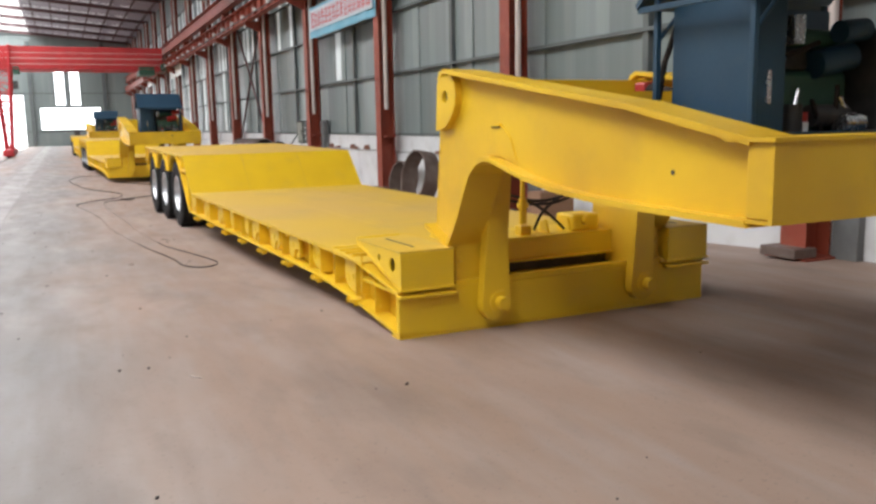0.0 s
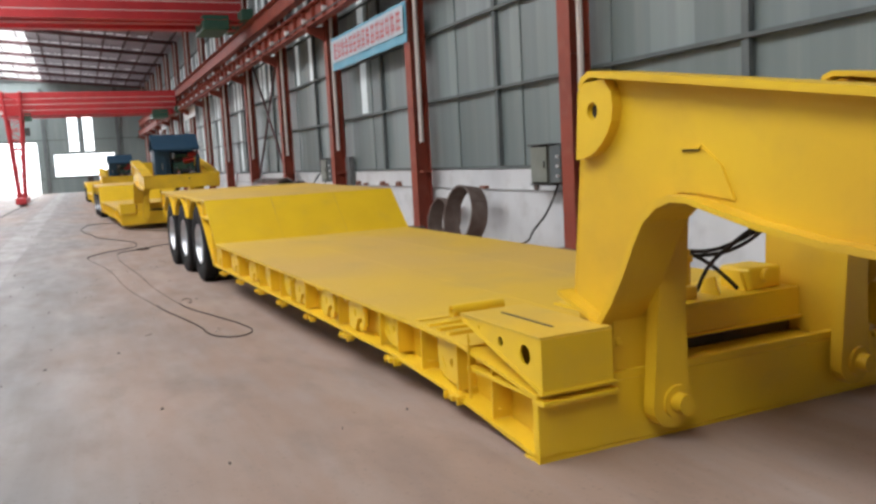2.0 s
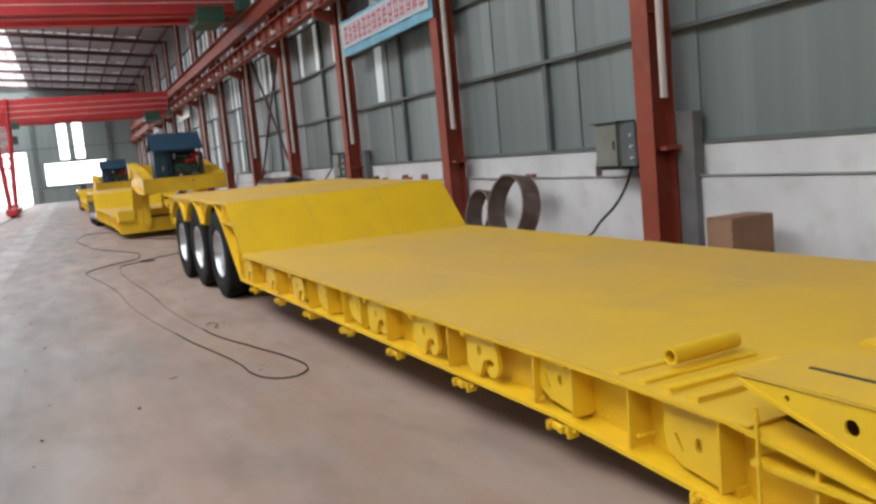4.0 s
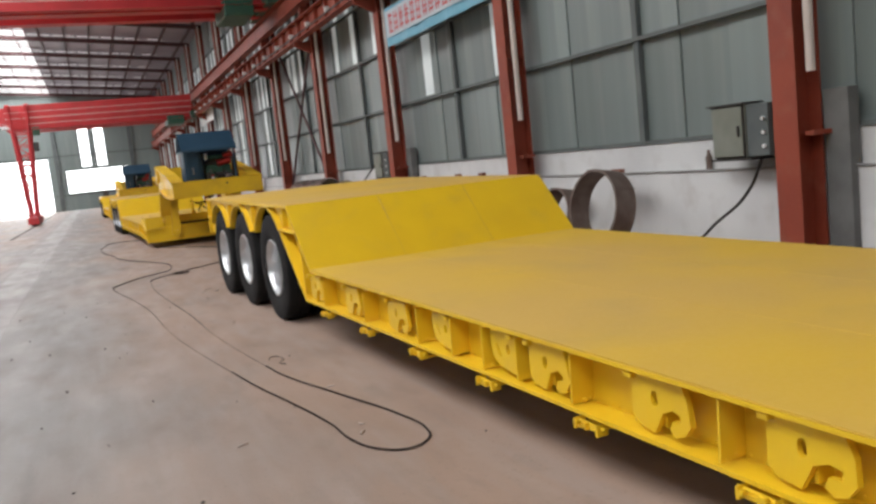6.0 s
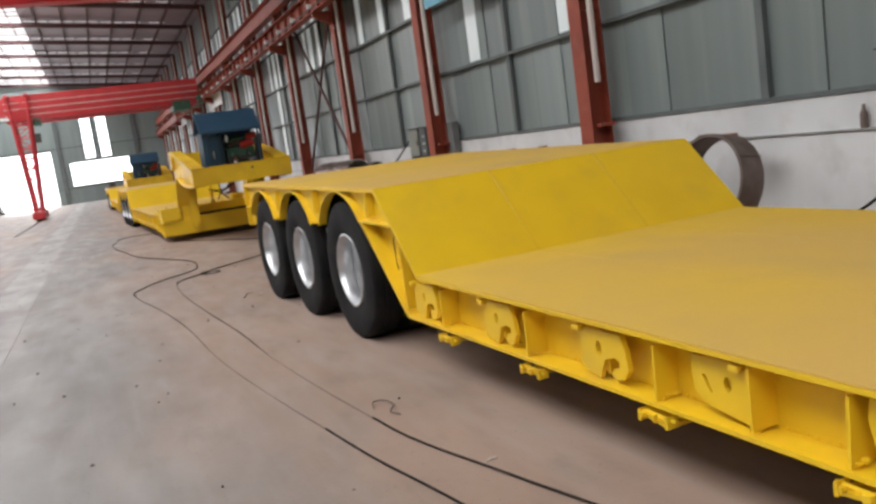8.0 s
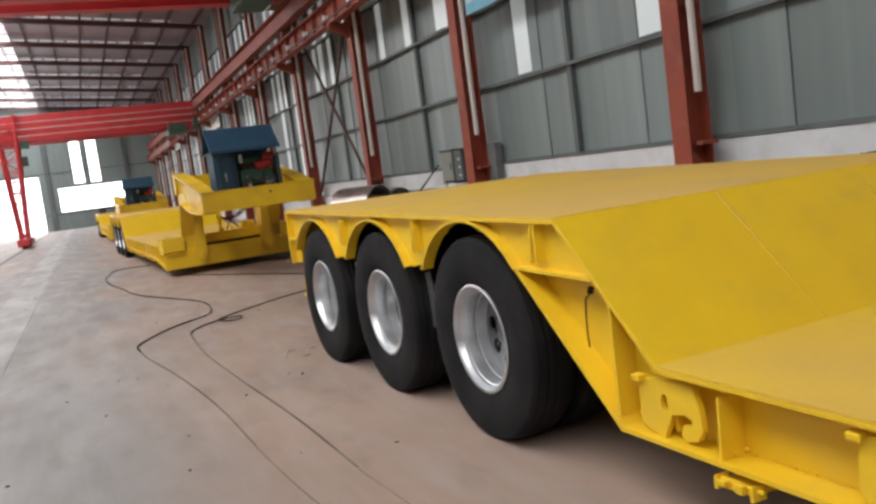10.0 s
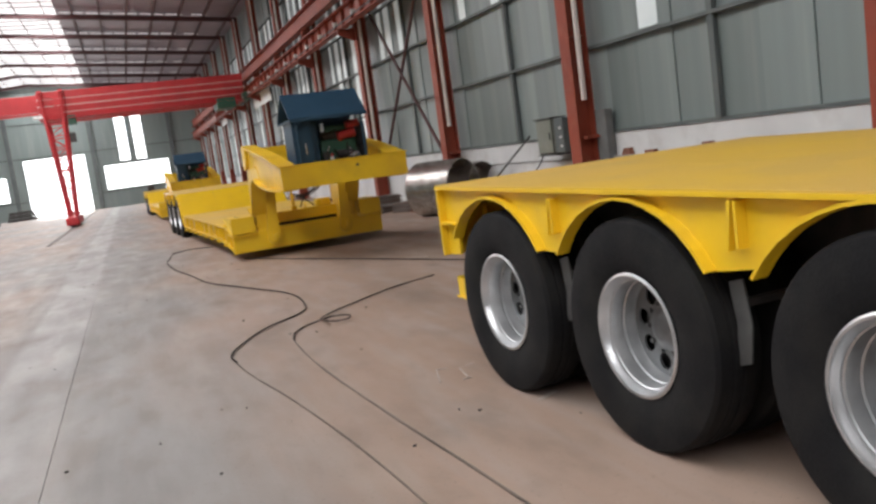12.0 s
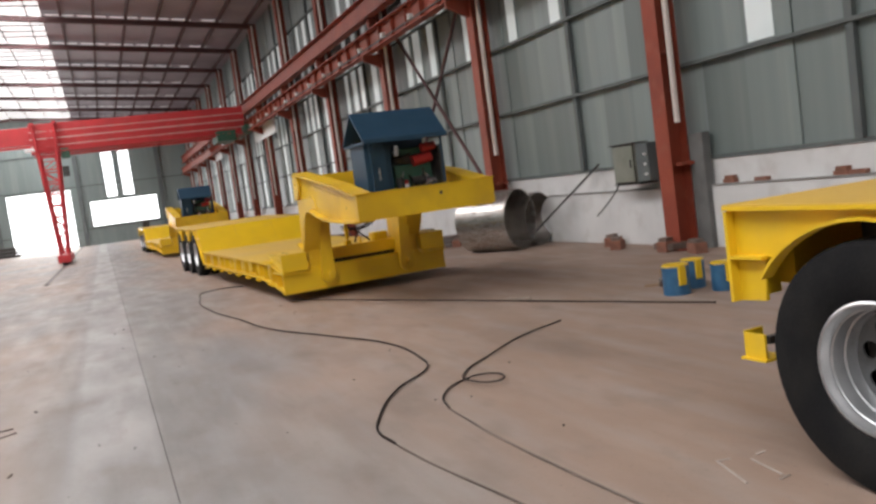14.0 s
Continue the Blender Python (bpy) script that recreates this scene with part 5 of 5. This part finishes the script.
# offcuts of plate behind the second trailer, stacks by the far gable
for u, v, a, h in ((5.7, 34.2, 20, 0.22), (6.2, 33.4, 50, 0.3), (5.9, 35.4, 5, 0.4)):
    t = thing("plate_stack", BLD @ pose(u, v, 0, 0, 0, a), "stack of grey steel offcuts on the floor", "steel plates", "offcut stacks by the wall")
    for k in range(int(h / 0.05)):
        part("plate", bx(0.02 * (k % 3), 0.8 - 0.05 * (k % 2), 0.03 * (k % 2), 0.5, k * 0.05, k * 0.05 + 0.04, bev=0.004), SHELL if k % 2 else RUST, t)
for u, v in ((-12.5, 86.0), (-15.0, 90.0), (-10.6, 95.0)):
    t = thing("steel_stack", BLD @ pose(u, v, 0), "low dark stack of steel sections on the floor", "steel stack", "stacks by the gable")
    for k in range(3):
        part("section", bx(0.1 * k, 2.4 - 0.1 * k, 0.0, 0.8, 0.3 * k, 0.3 * k + 0.26, bev=0.02), DARK, t)

# loose bricks and scrap at the foot of the wall
for u, v, a in ((6.75, 26.0, 10), (6.8, 27.3, 40), (6.9, 25.2, 75), (7.05, 27.9, 20), (6.7, 8.6, 15), (6.5, 8.3, 60), (6.9, 9.1, 30), (6.6, 32.5, 20), (6.3, 33.1, 50)):
    t = thing("scrap_block", BLD @ pose(u, v, rise(v), 0, 0, a), "rust-brown scrap blocks at the foot of the wall", "scrap", "scrap along the wall")
    part("block", bx(0, 0.3, 0, 0.2, 0, 0.16, bev=0.01), BRICK, t)
    part("offcut", bx(0.05, 0.26, 0.03, 0.17, 0.162, 0.22, bev=0.008), RUST, t, "", False, pose(0, 0, 0, 0, 0, 8))

# ---- hoses and cables on the floor ----
DUSTC = mat("dusty_cable", (0.095, 0.075, 0.063), (0.215, 0.17, 0.142), 0.85, scale=1.1)
PALEC = mat("dust_buried_cable", (0.145, 0.108, 0.088), (0.26, 0.19, 0.15), 0.9, scale=1.3)
Z = 0.014
tube("air_hose", [(0.10, 20.05, Z), (0.09, 20.35, Z), (0.23, 20.75, Z), (0.57, 21.35, Z), (1.02, 21.85, Z), (1.13, 22.3, Z), (1.14, 23.3, Z), (0.86, 24.3, Z), (0.40, 25.85, Z), (0.25, 27.2, Z), (0.05, 28.9, Z), (0.1, 31.1, Z), (0.6, 32.6, Z), (1.1, 32.4, Z)], 0.0085, BLACK, BLD, "black air hose winding over the concrete floor", "hose")
tube("floor_cable", [(0.5, 15.9, 0.01), (0.45, 17.0, 0.01), (0.30, 18.5, 0.01), (0.14, 19.6, 0.01), (0.10, 20.03, 0.01)], 0.0055, DUSTC, BLD, "thin dust-covered cable lying on the concrete floor", "cable")
tube("air_hose", [(0.66, 20.5, Z), (0.76, 20.85, Z), (1.08, 21.18, Z), (1.22, 21.18, Z + 0.01), (1.32, 20.98, Z + 0.02), (1.2, 20.84, Z + 0.02), (1.06, 21.04, Z + 0.02), (1.2, 21.42, Z), (1.6, 21.8, Z), (2.2, 22.3, Z), (2.8, 22.6, Z)], 0.008, BLACK, BLD, "black air hose with a small loop on the floor", "hose")
tube("floor_cable", [(0.88, 15.1, 0.01), (0.84, 16.2, 0.01), (0.72, 17.9, 0.01), (0.64, 19.6, 0.01), (0.66, 20.48, 0.01)], 0.0065, DUSTC, BLD, "thin dust-covered cable lying on the concrete floor", "cable")
tube("floor_cable", [(0.88, 15.08, 0.003), (0.99, 13.75, 0.002), (1.07, 13.0, 0.003)], 0.0048, PALEC, BLD, "thin cable almost buried in floor dust", "cable")
tube("floor_cable", [(1.07, 12.98, 0.008), (1.12, 12.55, 0.01), (1.33, 11.7, 0.01), (1.5, 11.0, 0.01), (1.53, 10.66, 0.01), (1.46, 10.48, 0.01), (1.33, 10.42, 0.01), (1.2, 10.52, 0.01), (1.12, 10.75, 0.01), (1.1, 11.1, 0.01), (1.0, 11.75, 0.01), (0.88, 12.4, 0.01), (0.80, 13.0, 0.008)], 0.006, BLACK, BLD, "dark cable in a long loop beside the trailer", "cable")
tube("floor_cable", [(0.80, 13.02, 0.003), (0.72, 13.6, 0.002), (0.56, 15.0, 0.003), (0.5, 15.88, 0.003)], 0.0048, PALEC, BLD, "thin cable almost buried in floor dust", "cable")
tube("floor_cable", [(1.3, 28.6, 0.01), (1.9, 27.2, 0.01), (2.7, 25.4, 0.01), (3.42, 23.7, 0.01), (4.2, 21.9, 0.01)], 0.009, BLACK, BLD, "thin dark cable across the floor", "cable")
tube("wire_scrap", [(1.12, 13.12, 0.012), (1.17, 13.22, 0.02), (1.24, 13.12, 0.012), (1.18, 12.98, 0.012), (1.21, 12.9, 0.012)], 0.004, DUSTC, BLD, "bent scrap of wire on the floor", "scrap")

# small litter
PAPER = mat("dirty_paper", (0.42, 0.35, 0.30), (0.36, 0.29, 0.24), 0.8, scale=8)
rng = random.Random(3)
g = bmesh.new()
for i in range(170):
    u, v, s = rng.uniform(-4, 2.2 if i % 4 else 4.0), rng.uniform(2, 30), rng.uniform(0.004, 0.013)
    if u > 1.8 and v > 5.3:
        u -= 3.0
    bmesh.ops.create_icosphere(g, subdivisions=1, radius=s, matrix=BLD @ pose(u, v, rise(v) + s * 0.5, 0, 0, rng.uniform(0, 90)) @ Matrix.Diagonal((1.4, 0.8, 0.6, 1)))
solid("grit", g, DARK, Matrix(), "scattered grit and crumbs on the floor", "litter", kind="stuff")
for u, v, a, s in ((1.55, 17.4, 30, 0.16), (1.5, 18.46, 10, 0.07)):
    t = thing("paper_scrap", BLD @ pose(u, v, 0.0, 0, 0, a), "pale scrap of paper on the floor", "paper")
    part("sheet", bx(0, s, 0, s * 0.25, 0.001, 0.005), PAPER, t)

# a broken square outline on the floor, sticks and crumbs about it
CHALK = mat("pale_dust_mark", (0.40, 0.345, 0.30), (0.34, 0.285, 0.245), 0.9, scale=14)
t = thing("chalk_outline", BLD @ pose(1.30, 18.53, 0), "broken pale outline of a square on the floor", "floor mark")
for a, b in (((0.0, 0.0), (-0.09, -0.31)), ((0.0, 0.0), (0.07, -0.02)), ((0.14, -0.09), (0.10, -0.34)), ((0.12, -0.36), (0.05, -0.37))):
    part("mark", cyl(bmesh.new(), (a[0], a[1], 0.003), (b[0], b[1], 0.003), 0.006, n=6), CHALK, t)
WOOD = mat("raw_wood", (0.30, 0.19, 0.11), (0.24, 0.15, 0.09), 0.7, scale=9, stretch=(1, 6, 1))
t = thing("wood_offcut", BLD @ pose(4.5, 23.5, 0, 0, 0, -38), "short raw wooden offcut lying by the paint tins", "offcut")
part("plank", bx(0, 0.26, 0, 0.07, 0, 0.022, bev=0.003), WOOD, t)
t = thing("paint_brush", BLD @ pose(4.62, 23.33, 0, 0, 0, 20), "worn paint brush standing by the blue tins", "brush")
part("handle", cyl(bmesh.new(), (0, 0, 0.11), (0.03, 0, 0.25), 0.012, 0.009, n=10), WOOD, t, "wooden handle", True)
part("ferrule", bx(-0.03, 0.035, -0.014, 0.014, 0.075, 0.11, bev=0.004), CHROME, t)
part("bristles", bx(-0.032, 0.037, -0.013, 0.013, 0.0, 0.075, bev=0.008), RUST, t, "stiff brown bristles")
for u, v, a, n in ((-2.40, 22.7, 35, 0.16), (-2.45, 22.95, 12, 0.14), (-2.2, 21.4, 70, 0.08), (0.54, 11.1, 20, 0.07), (1.20, 10.83, 50, 0.06), (1.27, 11.0, 100, 0.05), (1.30, 11.97, 5, 0.06), (0.58, 5.4, 120, 0.10)):
    t = thing("twig", BLD @ pose(u, v, rise(v), 0, 0, a), "small bent sliver of scrap on the floor", "scrap", "slivers on the floor")
    part("sliver", prism(bmesh.new(), [(0.0, 0.0), (n * 0.5, 0.012), (n, 0.008), (n * 0.96, 0.022), (n * 0.45, 0.026), (0.0, 0.012)], 0.0, 0.008, "z"), DUSTC if v > 12 else PAPER, t)
t = thing("timber_strip", BLD @ pose(3.18, 24.58, 0, 0, 0, -66), "pale strip of timber lying over the cable", "offcut")
part("strip", bx(0, 0.36, 0, 0.05, 0, 0.02, bev=0.003), PAPER, t)
